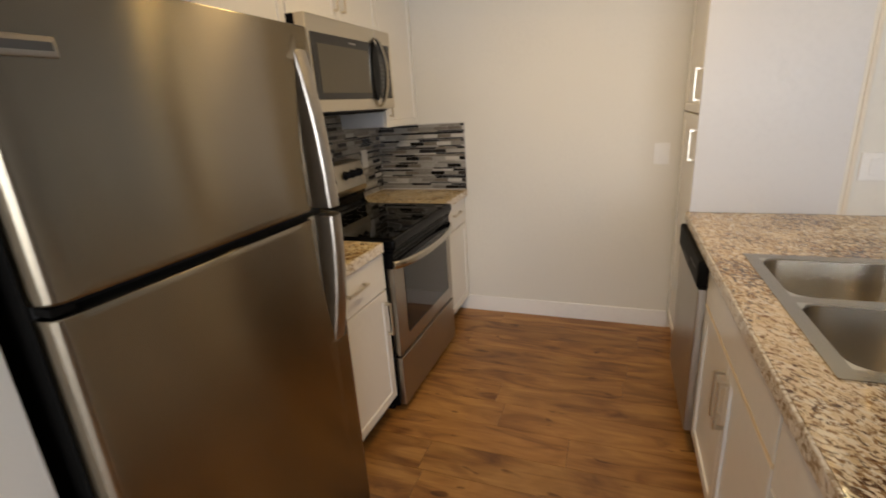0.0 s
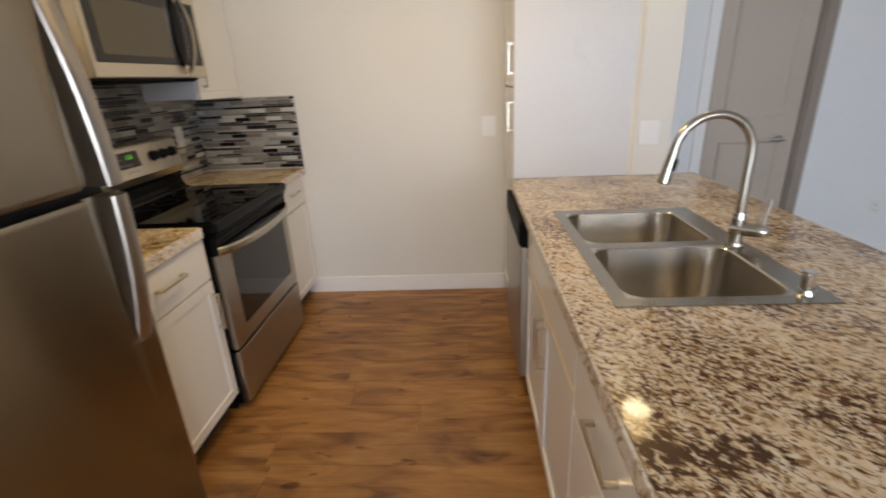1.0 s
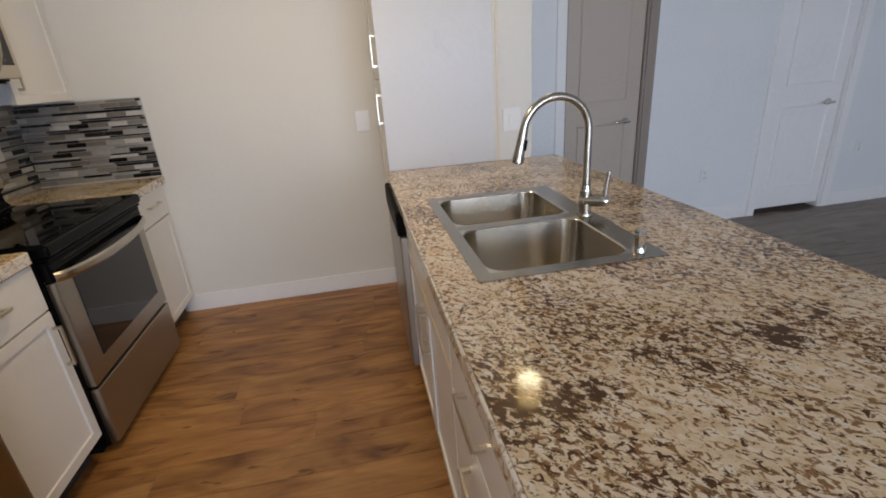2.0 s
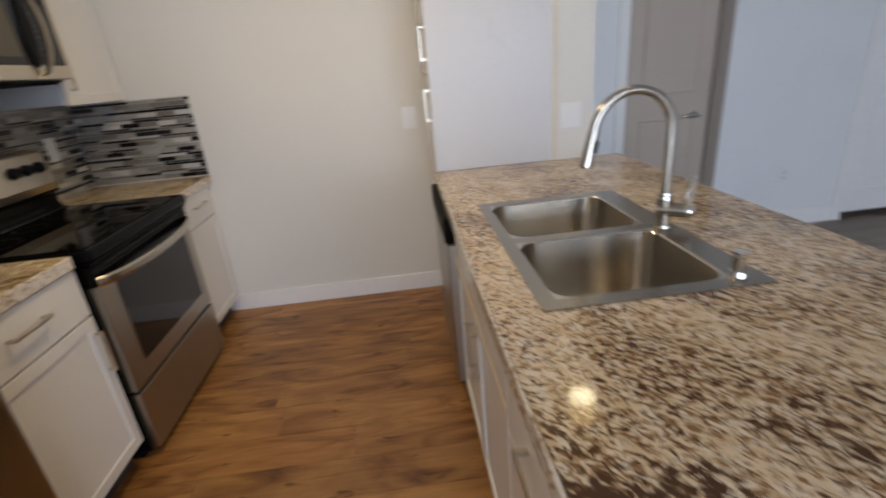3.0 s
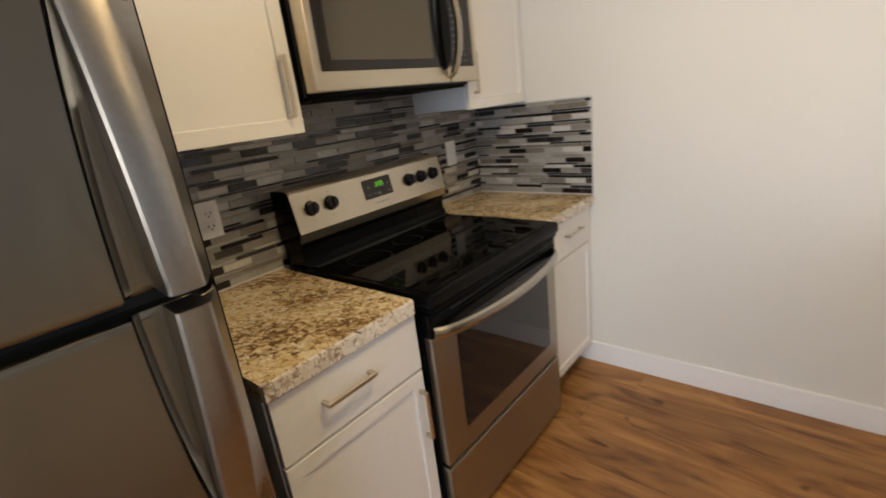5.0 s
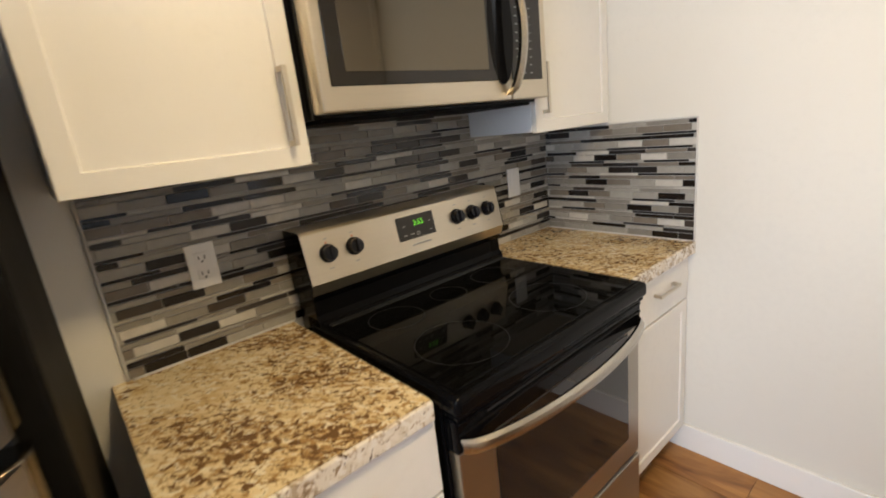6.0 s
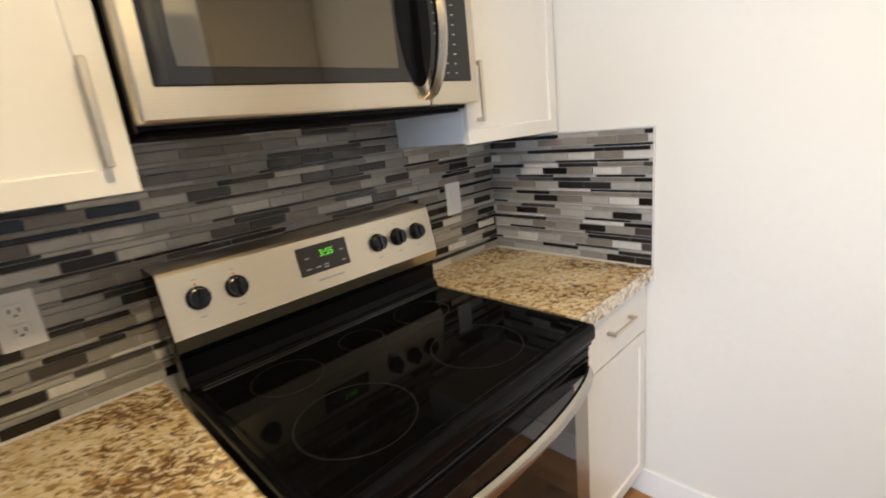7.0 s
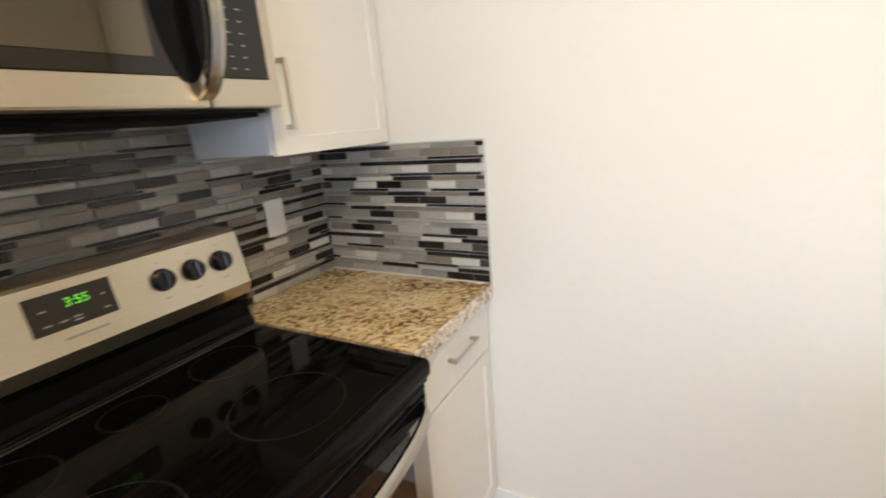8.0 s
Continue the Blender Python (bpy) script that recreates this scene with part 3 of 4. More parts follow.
def fridge_handle(door, z_gap, z_tip):
    """A solid bowed grip along the door's free edge: proudest at the gap, running out into the door at its tip."""
    loops = []
    for k in range(37):
        u = k / 36
        z = z_gap + (z_tip - z_gap) * u
        p = 0.042 * (1 - u ** 2.3) + 0.001
        x = FX - 0.004
        yi, yo = -1.936 - 0.012 * u, -1.886 - 0.004 * u
        loops.append([(x - 0.026, yi + 0.004, z), (x + p - 0.009, yi, z), (x + p - 0.003, yi + 0.003, z), (x + p, yi + 0.009, z), (x + p + 0.001, (yi + yo) / 2, z),
                      (x + p, yo - 0.008, z), (x + p - 0.003, yo - 0.002, z), (x + p - 0.008, yo + 0.002, z), (x - 0.010, FY1 - 0.006, z), (x - 0.026, FY1 - 0.006, z)])
    part("handle", loft(loops), STEEL_G, door, "long bowed stainless grip")


fz = fridge_door("freezer_door", 1.214, 1.716, 1.216, 1.655)
fridge_handle(fz, 1.216, 1.655)
fd = fridge_door("fresh_food_door", 0.066, 1.192, 1.190, 0.775)
fridge_handle(fd, 1.190, 0.775)
part("hinge_cap", box(0.755, 0.800, FY0 + 0.008, FY0 + 0.05, 1.195, 1.211, 0.003), BLACK_M, fr)
badge = part("badge", box(FX - 0.006, FX + 0.003, -2.632, -2.545, 1.590, 1.622, 0.003), STEEL_G, fz, "small grey maker's badge")
part("badge_field", box(FX + 0.003, FX + 0.0045, -2.627, -2.552, 1.600, 1.613), BADGE, badge)

# ---------- range ----------
RY0, RY1 = -1.288, -0.492
rg = thing("range", (0.35, -0.89, 0), "freestanding electric range with black glass cooktop and steel door", "range")
part("body", box(0.02, 0.655, RY0 + 0.004, RY1 - 0.004, 0.03, 0.885, 0.004), BLACK, rg)
part("base_plinth", box(0.05, 0.615, RY0 + 0.012, RY1 - 0.012, 0.0, 0.05), BLACK_M, rg)
top = part("cooktop", box(0.075, 0.714, RY0, RY1, 0.872, 0.918, 0.013, seg=5), BLACK, rg, "black enamel cooktop frame")
part("glass_surface", box(0.130, 0.690, RY0 + 0.022, RY1 - 0.022, 0.9165, 0.9215, 0.0015, seg=1), GLASSTOP, top, "black ceramic glass")


def ring(cx, cy, r, w=0.0018):
    b = bmesh.new()
    k = 64
    a = [[b.verts.new((cx + q * math.cos(2 * math.pi * i / k), cy + q * math.sin(2 * math.pi * i / k), 0.9222)) for i in range(k)] for q in (r - w, r)]
    for i in range(k):
        b.faces.new((a[0][i], a[0][(i + 1) % k], a[1][(i + 1) % k], a[1][i]))
    return b


for cx, cy, r in ((0.540, -1.105, 0.118), (0.540, -0.755, 0.112), (0.280, -1.115, 0.082), (0.270, -0.690, 0.082), (0.265, -0.90, 0.060)):
    part("burner_ring", ring(cx, cy, r), RING, top)
part("front_trim", box(0.655, 0.704, RY0 + 0.008, RY1 - 0.008, 0.8585, 0.8705, 0.003, seg=1), BLACK, rg)
part("rear_ledge", box(0.100, 0.146, RY0 + 0.010, RY1 - 0.010, 0.9165, 0.9300, 0.006, seg=4), BLACK, top)
# added gloss beads that stand in for the highlight lines along the cove
for x in (0.152, 0.166):
    part("glint_bead", cyl((x, RY0 + 0.024, 0.9212), (x, RY1 - 0.024, 0.9212), 0.0045, seg=18), BLACK_G, top)
# back guard: black riser below, tilted steel control panel above
part("riser", loft([[(0.02, y, 0.885), (0.138, y, 0.915), (0.136, y, 0.932), (0.124, y, 0.946), (0.122, y, 0.990), (0.132, y, 1.004), (0.132, y, 1.02), (0.02, y, 1.02)] for y in (RY0 + 0.004, RY1 - 0.004)]), BLACK, rg)
prof = [(0.02, 1.012), (0.138, 1.012), (0.150, 1.046), (0.148, 1.052), (0.122, 1.186), (0.116, 1.193), (0.100, 1.196), (0.02, 1.196)]
guard = part("control_panel", loft([[(x, y, z) for x, z in prof] for y in (RY0, RY1)]), STEEL_P, rg, "brushed steel control panel")
for y in (RY0 - 0.004, RY1 + 0.0005):
    part("end_cap", loft([[(x - 0.001, q, z - 0.001) for x, z in prof] for q in (y, y + 0.0035)]), BLACK, guard, "black end cap")
PN = Vector((0.134, 0, 0.026)).normalized()


def on_panel(y, z):
    """The place on the tilted panel at that height."""
    return Vector((0.148 - (z - 1.052) * 0.026 / 0.134, y, z))


def panel_box(y0, y1, z0, z1, lift, thick, bevel=0.0):
    b = box(y0, y1, z0, z1, lift, lift + thick, bevel, seg=1)
    mid = Vector(((y0 + y1) / 2, (z0 + z1) / 2, 0))
    o = on_panel(mid.x, mid.y)
    up = Vector((-0.026, 0, 0.134)).normalized()
    rot = Matrix(((0, 1, 0), up, PN)).transposed().to_4x4()
    bmesh.ops.transform(b, matrix=Matrix.Translation(o) @ rot @ Matrix.Translation(-mid), verts=b.verts)
    return b


for y in (-1.218, -1.132, -0.713, -0.637, -0.560):
    o = on_panel(y, 1.123)
    q = cyl(o, o + PN * 0.006, 0.0275, 0.0265, 28)
    cyl(o + PN * 0.006, o + PN * 0.024, 0.0235, 0.0205, 28, q)
    kn = part("knob", q, KNOB, guard, "black knob")
    up = Vector((-0.026, 0, 0.134)).normalized()
    q = box(-0.005, 0.005, -0.0205, 0.0205, 0.020, 0.032, 0.002, seg=1)
    bmesh.ops.transform(q, matrix=Matrix.Translation(o) @ Matrix(((0, 1, 0), up, PN)).transposed().to_4x4(), verts=q.verts)
    part("grip", q, KNOB, kn)
    if y < -1.0:
        part("hot_mark", panel_box(y - 0.003, y + 0.003, 1.1515, 1.156, 0.0002, 0.0006), RED, kn, "small red mark")
    part("marks", panel_box(y - 0.008, y + 0.008, 1.078, 1.081, 0.0002, 0.0004), PRINT, kn)
    part("upper_mark", panel_box(y - 0.006, y + 0.006, 1.163, 1.1655, 0.0002, 0.0004), PRINT, kn)
disp = part("display", panel_box(-0.970, -0.818, 1.092, 1.168, 0.0005, 0.002, 0.0008), DISPLAY, guard, "dark clock display")
up = Vector((-0.026, 0, 0.134)).normalized()
text_mesh("3:55", 0.026, Matrix.Translation(on_panel(-0.885, 1.141) + PN * 0.0034) @ Matrix(((0, 1, 0), up, PN)).transposed().to_4x4(), GREEN, disp, "clock_digits")
for y, z, w in ((-0.945, 1.137, 0.012), (-0.945, 1.108, 0.014), (-0.917, 1.108, 0.016), (-0.893, 1.110, 0.014), (-0.893, 1.103, 0.014), (-0.838, 1.137, 0.008), (-0.838, 1.108, 0.010)):
    part("key_legend", panel_box(y - w / 2, y + w / 2, z - 0.0015, z + 0.0015, 0.0026, 0.0004), PRINT, disp)
part("maker_mark", panel_box(-0.925, -0.845, 1.070, 1.075, 0.0002, 0.0005), PRINT, guard)
# oven door
dr = part("oven_door", box(0.655, 0.690, RY0 + 0.010, RY1 - 0.010, 0.318, 0.774, 0.005), STEEL_H, rg, "brushed steel oven door")
part("door_cap", box(0.655, 0.694, RY0 + 0.006, RY1 - 0.006, 0.775, 0.856, 0.006), BLACK, dr, "black top edge of the oven door")
for z in (0.848, 0.822):
    part("door_ridge", box(0.690, 0.6985, RY0 + 0.012, RY1 - 0.012, z - 0.004, z + 0.004, 0.0035, seg=3), BLACK, dr)
part("vent_slot", box(0.694, 0.6955, RY0 + 0.10, RY1 - 0.10, 0.834, 0.840), SLOT, dr)
part("oven_window", box(0.690, 0.6925, -1.170, -0.575, 0.400, 0.772, 0.001, seg=1), WINDOWG, dr, "dark reflecting oven window")
loops = []
for k in range(41):
    u = k / 40
    y = RY0 + 0.016 + (RY1 - RY0 - 0.032) * u
    s = 1 - (2 * u - 1) ** 2
    x = 0.694 + 0.066 * s ** 0.55
    zc = 0.792 - 0.010 * s
    h = 0.019
    loops.append([(x - 0.012, y, zc - h * 0.8), (x - 0.002, y, zc - h), (x + 0.006, y, zc - h * 0.5), (x + 0.008, y, zc), (x + 0.005, y, zc + h * 0.6), (x - 0.003, y, zc + h), (x - 0.012, y, zc + h * 0.8)])
part("door_handle", loft(loops), NICKEL, dr, "wide bowed stainless handle")
part("storage_drawer", box(0.655, 0.692, RY0 + 0.010, RY1 - 0.010, 0.040, 0.306, 0.005), STEEL_H, rg, "brushed steel storage drawer")

# ---------- microwave over the range ----------
mw = thing("microwave", (0.2, -0.91, 1.485), "stainless over-the-range microwave with dark glass door", "microwave")
MY0, MY1, MX = -1.299, -0.513, 0.404
part("body", box(0.004, 0.352, MY0 + 0.002, MY1 - 0.002, 1.478, 1.889, 0.003), BLACK, mw, "black casing")
part("underside", box(0.03, 0.345, MY0 + 0.02, MY1 - 0.02, 1.470, 1.479, 0.002), BLACK_M, mw)
md = part("door", box(0.352, MX, MY0, -0.688, 1.487, 1.889, 0.006), STEEL_P, mw, "brushed steel door frame")
part("door_glass", box(MX - 0.001, MX + 0.003, -1.272, -0.712, 1.541, 1.818, 0.002, seg=1), MWFRAME, md, "black glass")
part("window_screen", box(MX + 0.003, MX + 0.0045, -1.234, -0.782, 1.570, 1.775, 0.0005, seg=1), MWGLASS, md, "smoky window")
part("maker_mark", box(MX + 0.003, MX + 0.0036, -0.965, -0.905, 1.792, 1.798), PRINT, md)
mp = part("control_side", box(0.352, MX, -0.686, MY1, 1.487, 1.889, 0.005), STEEL_P, mw, "brushed steel control side")
part("key_panel", box(MX - 0.001, MX + 0.003, -0.684, -0.541, 1.541, 1.818, 0.002, seg=1), MWFRAME, mp, "black key panel")
for j in range(9):
    for i in range(3):
        z, y = 1.560 + j * 0.022, -0.655 + i * 0.030
        part("key_legend", box(MX + 0.003, MX + 0.0034, y - 0.0045, y + 0.0045, z - 0.0013, z + 0.0013), RED if (i, j) == (0, 1) else PRINT, mp)
part("clock_window", box(MX + 0.003, MX + 0.0036, -0.668, -0.572, 1.772, 1.802), GLASSTOP, mp)
loops = []
for k in range(31):
    u = k / 30
    z = 1.500 + 0.345 * u
    s = max(0.0, 1 - (2 * u - 1) ** 2)
    x = MX + 0.002 + 0.052 * s ** 0.5
    yc = -0.702 + 0.020 * s
    loops.append([(x - 0.010, yc - 0.013, z), (x + 0.002, yc - 0.014, z), (x + 0.008, yc, z), (x + 0.002, yc + 0.014, z), (x - 0.010, yc + 0.013, z), (x - 0.013, yc, z)])
part("handle", loft(loops), NICKEL, md, "bowed stainless handle")
# dark scooped field behind the handle
q = bmesh.new()
bmesh.ops.create_circle(q, cap_ends=True, segments=40, radius=1.0)
bmesh.ops.transform(q, matrix=Matrix(((0, 0, 1, MX + 0.0048), (0.050, 0, 0, -0.722), (0, 0.150, 0, 1.680), (0, 0, 0, 1))), verts=q.verts)
ex = bmesh.ops.extrude_face_region(q, geom=q.faces[:])
bmesh.ops.translate(q, vec=(-0.0016, 0, 0), verts=[v for v in ex["geom"] if isinstance(v, bmesh.types.BMVert)])
part("handle_recess", q, BLACK, md)

# ---------- tall cabinet ----------
pc = thing("tall_cabinet", (2.27, -0.3, 0), "tall white pantry cabinet with two stacked doors", "cabinet")
part("body", box(2.004, 2.556, -0.580, -0.004, 0.10, TOP - 0.002, 0.001, seg=1), CAB, pc)
part("kick_board", box(2.02, 2.556, -0.580, -0.004, 0.0, 0.10), CAB, pc)
part("side_panel", box(1.980, 2.572, -0.602, -0.582, CT + 0.001, TOP - 0.002, 0.001, seg=1), PANEL, pc, "glossy white end panel")
for z0, z1, hz in ((0.112, 1.366, 1.228), (1.374, 2.42, 1.505)):
    d = part("door", front(1.984, -1, -0.578, -0.010, z0, z1), CAB, pc)
    pull(d, 1.984, -1, -0.535, hz, 0.150, True)
structure("trim_strip", box(2.572, 2.590, -0.612, -0.606, CT + 0.001, TOP - 0.003, 0.001, seg=1), mat("cream_trim", (0.72, 0.65, 0.54), 0.5, vary=0.03), "narrow cream filler strip at the cabinet's edge", "trim")

# ---------- peninsula ----------
PX = 1.982  # plane of its fronts
pn = thing("sink_base_cabinet", (2.3, -1.62, 0), "white shaker sink base cabinet with two doors", "cabinet")


def hollow(x0, x1, y0, y1, z0, z1):
    b = bmesh.new()
    t = 0.018
    box(x0, x1, y0, y0 + t, z0, z1, bm=b)
    box(x0, x1, y1 - t, y1, z0, z1, bm=b)
    box(x0, x1, y0 + t, y1 - t, z0, z0 + t, bm=b)
    box(x1 - t, x1, y0 + t, y1 - t, z0 + t, z1, bm=b)
    box(x0, x0 + t, y0 + t, y1 - t, z1 - 0.08, z1, bm=b)
    return b


part("body", hollow(PX + 0.02, 2.60, -2.085, -1.210, 0.105, 0.866), CAB, pn)
part("kick_board", box(PX + 0.075, 2.60, -2.085, -1.210, 0.0, 0.105), KICK, pn)
part("false_front", front(PX, -1, -2.082, -1.213, 0.706, 0.862, 0.0), CAB, pn)
d = part("door", front(PX, -1, -1.646, -1.213, 0.112, 0.690), CAB, pn)
pull(d, PX, -1, -1.616, 0.565, 0.165, True)
d = part("door", front(PX, -1, -2.082, -1.650, 0.112, 0.690), CAB, pn)
pull(d, PX, -1, -1.680, 0.565, 0.165, True)
part("rail", box(PX - 0.001, PX + 0.019, -2.082, -1.213, 0.692, 0.704), mat("cream_edge_band", (0.72, 0.60, 0.42), 0.4, vary=0.03), pn, "cream edge band under the false front")

dc = thing("drawer_cabinet", (2.3, -2.33, 0), "white drawer base cabinet with stacked drawers", "cabinet")
part("body", box(PX + 0.02, 2.60, -2.575, -2.088, 0.105, 0.866, 0.001, seg=1), CAB, dc)
part("kick_board", box(PX + 0.075, 2.60, -2.575, -2.088, 0.0, 0.105), KICK, dc)
for z0, z1 in ((0.660, 0.862), (0.390, 0.652), (0.112, 0.382)):
    d = part("drawer_front", front(PX, -1, -2.572, -2.091, z0, z1, 0.0), CAB, dc)
    pull(d, PX, -1, -2.331, z1 - 0.105, 0.165, False)
ec = thing("end_cabinet", (2.3, -2.83, 0), "white shaker base cabinet at the end of the peninsula", "cabinet")
part("body", box(PX + 0.02, 2.60, -3.05, -2.578, 0.105, 0.866, 0.001, seg=1), CAB, ec)
part("kick_board", box(PX + 0.075, 2.60, -3.05, -2.578, 0.0, 0.105), KICK, ec)
d = part("door", front(PX, -1, -3.047, -2.581, 0.112, 0.862), CAB, ec)
pull(d, PX, -1, -2.62, 0.72, 0.165, True)
tagged(part("peninsula_back", box(2.602, 2.640, -3.06, -0.606, 0.0, 0.868, 0.002, seg=1), LIVING, None), "painted back panel under the counter's overhang", "panel", kind="structure")

dish = thing("dishwasher", (2.3, -0.88, 0), "stainless dishwasher with a black control strip", "dishwasher")
part("tub", box(PX + 0.03, 2.58, -1.204, -0.612, 0.10, 0.862), BLACK_M, dish)
part("kick_plate", box(PX + 0.06, PX + 0.08, -1.204, -0.612, 0.0, 0.10), BLACK_M, dish)
part("door", box(1.953, PX + 0.03, -1.202, -0.610, 0.105, 0.750, 0.006), STEEL_H, dish, "brushed steel door")
cs = part("control_strip", box(1.945, PX + 0.03, -1.202, -0.610, 0.754, 0.862, 0.010, seg=2), BLACK_M, dish, "black control strip")
part("grip_pocket", box(1.9438, 1.947, -0.98, -0.80, 0.762, 0.790, 0.001, seg=1), SLOT, cs)
for i in range(6):
    part("key_legend", box(1.9443, 1.9455, -1.13 + i * 0.022, -1.118 + i * 0.022, 0.815, 0.818), PRINT, cs)

# counter with the sink's opening
SX0, SX1, SY0, SY1 = 2.072, 2.582, -2.056, -1.246
bm = bmesh.new()
o = [(1.970, -3.10), (2.915, -3.10), (2.915, -0.590), (1.970, -0.590)]
h = [(SX0 + 0.02, SY0 + 0.02), (SX1 - 0.02, SY0 + 0.02), (SX1 - 0.02, SY1 - 0.02), (SX0 + 0.02, SY1 - 0.02)]
vs = {}
for z in (CT - 0.045, CT):
    for tag_, q in (("o", o), ("h", h)):
        for i, (x, y) in enumerate(q):
            vs[tag_, i, z] = bm.verts.new((x, y, z))
for i in range(4):
    j = (i + 1) % 4
    for z in (CT - 0.045, CT):
        bm.faces.new((vs["o", i, z], vs["o", j, z], vs["h", j, z], vs["h", i, z]))
    for tag_ in "oh":
        bm.faces.new((vs[tag_, i, CT - 0.045], vs[tag_, j, CT - 0.045], vs[tag_, j, CT], vs[tag_, i, CT]))
outer = [e for e in bm.edges if all(v in [vs["o", i, z] for i in range(4) for z in (CT - 0.045, CT)] for v in e.verts) and max(v.co.x for v in e.verts) > 1.98]
bmesh.ops.bevel(bm, geom=[e for e in outer if min(v.co.x for v in e.verts) > 1.98], offset=0.005, segments=2, affect="EDGES", profile=0.5)
counter = thing("granite_counter", (2.44, -1.85, CT - 0.045), "speckled cream and brown granite counter on the peninsula", "worktop")
part("slab", bm, GRAN_B, counter)
part("front_edge", box(1.962, 1.970, -3.10, -0.590, CT - 0.045, CT - 0.0004, 0.003, seg=3), GRAN_E, counter, "rounded granite edge, window sheen put into its paler colour")

# ---------- double sink ----------
sk = thing("kitchen_sink", (2.32, -1.65, CT), "stainless double bowl drop-in kitchen sink", "sink")


def rounded(x0, x1, y0, y1, r, z, k=7, square=False):
    pts = []
    for cx, cy, a0 in ((x1 - r, y1 - r, 0), (x0 + r, y1 - r, 90), (x0 + r, y0 + r, 180), (x1 - r, y0 + r, 270)):
        for i in range(k):
            a = radians(a0 + 90 * i / (k - 1))
            c, s = math.cos(a), math.sin(a)
            if square:
                pts.append((cx + r * (1 if c > 1e-6 or a0 in (0, 270) else -1), cy + r * (1 if a0 in (0, 90) else -1), z))
            else:
                pts.append((cx + r * c, cy + r * s, z))
    return pts


ZR = CT + 0.0035
bx0, bx1 = 2.110, 2.508
bowls = [(-1.630, -1.290), (-2.015, -1.672)]
bm = bmesh.new()
xs, ys = [SX0, bx0, bx1, SX1], [SY0, bowls[1][0], bowls[1][1], bowls[0][0], bowls[0][1], SY1]
for i in range(3):
    for j in range(5):
        if i == 1 and j in (1, 3):
            continue
        bm.faces.new([bm.verts.new((x, y, ZR)) for x, y in ((xs[i], ys[j]), (xs[i + 1], ys[j]), (xs[i + 1], ys[j + 1]), (xs[i], ys[j + 1]))])
for a, b_ in zip(rounded(SX0, SX1, SY0, SY1, 0.001, ZR, 2), rounded(SX0, SX1, SY0, SY1, 0.001, ZR, 2)[1:] + rounded(SX0, SX1, SY0, SY1, 0.001, ZR, 2)[:1]):
    bm.faces.new([bm.verts.new(p) for p in (a, b_, (b_[0], b_[1], CT + 0.0003), (a[0], a[1], CT + 0.0003))])
bmesh.ops.remove_doubles(bm, verts=bm.verts, dist=0.0005)
rim = part("rim", bm, SINKR, sk, "brushed steel deck")
for y0, y1 in bowls:
    loops = [rounded(bx0, bx1, y0, y1, 0.055, ZR, square=True), rounded(bx0, bx1, y0, y1, 0.055, ZR), rounded(bx0 + 0.003, bx1 - 0.003, y0 + 0.003, y1 - 0.003, 0.053, ZR - 0.004),
             rounded(bx0 + 0.012, bx1 - 0.012, y0 + 0.012, y1 - 0.012, 0.05, ZR - 0.165), rounded(bx0 + 0.020, bx1 - 0.020, y0 + 0.020, y1 - 0.020, 0.048, ZR - 0.186),
             rounded(bx0 + 0.042, bx1 - 0.042, y0 + 0.042, y1 - 0.042, 0.04, ZR - 0.195)]
    b = bmesh.new()
    rings = [[b.verts.new(p) for p in lp] for lp in loops]
    for q, w in zip(rings, rings[1:]):
        for i in range(len(q)):
            b.faces.new((q[i], q[(i + 1) % len(q)], w[(i + 1) % len(q)], w[i]))
    b.faces.new(rings[-1])
    bmesh.ops.remove_doubles(b, verts=b.verts, dist=0.0002)
    bowl = part("bowl", b, SINKM, sk, "brushed steel bowl")
    cx, cy = (bx0 + bx1) / 2 + 0.03, (y0 + y1) / 2
    q = cyl((cx, cy, ZR - 0.1948), (cx, cy, ZR - 0.1915), 0.043, 0.039, 28)
    dn = part("drain", q, CHROME, bowl, "polished drain ring")
    part("strainer", cyl((cx, cy, ZR - 0.1914), (cx, cy, ZR - 0.1900), 0.030, 0.028, 24), SLOT, dn)

# ---------- faucet and soap pump ----------
fc = thing("faucet", (2.545, -1.665, ZR), "brushed nickel gooseneck pull-down faucet", "faucet")
fx, fy = 2.545, -1.665
q = cyl((fx, fy, ZR), (fx, fy, ZR + 0.008), 0.027, 0.025, 28)
cyl((fx, fy, ZR + 0.008), (fx, fy, ZR + 0.095), 0.0195, 0.0175, 28, q)
body = part("base", q, NICKEL, fc)
R = 0.108
path = [(fx, fy, 1.0 + i * 0.03) for i in range(7)]
path += [(fx - R + R * math.cos(a), fy, 1.195 + R * math.sin(a)) for a in [math.pi * (0.02 + 0.93 * i / 26) for i in range(27)]]
part("neck", tube(path, 0.0125, 18), NICKEL, fc)
e0, e1 = Vector(path[-1]), Vector(path[-1]) - Vector(path[-2])
e1.normalize()
q = cyl(e0 - e1 * 0.002, e0 + e1 * 0.055, 0.0135, 0.0155, 24)
cyl(e0 + e1 * 0.055, e0 + e1 * 0.098, 0.0155, 0.0195, 24, q)
head = part("spray_head", q, NICKEL, fc)
part("spray_face", cyl(e0 + e1 * 0.0975, e0 + e1 * 0.101, 0.017, 0.016, 24), BLACK_M, head)
bt = e0 + e1 * 0.045 + Vector((0.011, -0.010, 0))
q = cyl(bt - e1 * 0.016, bt + e1 * 0.016, 0.0055, 0.0055, 12)
part("spray_button", q, BLACK_M, head, "black spray button")
hd = Vector((0.80, -0.60, 0)).normalized()
p0 = Vector((fx, fy, 0.968))
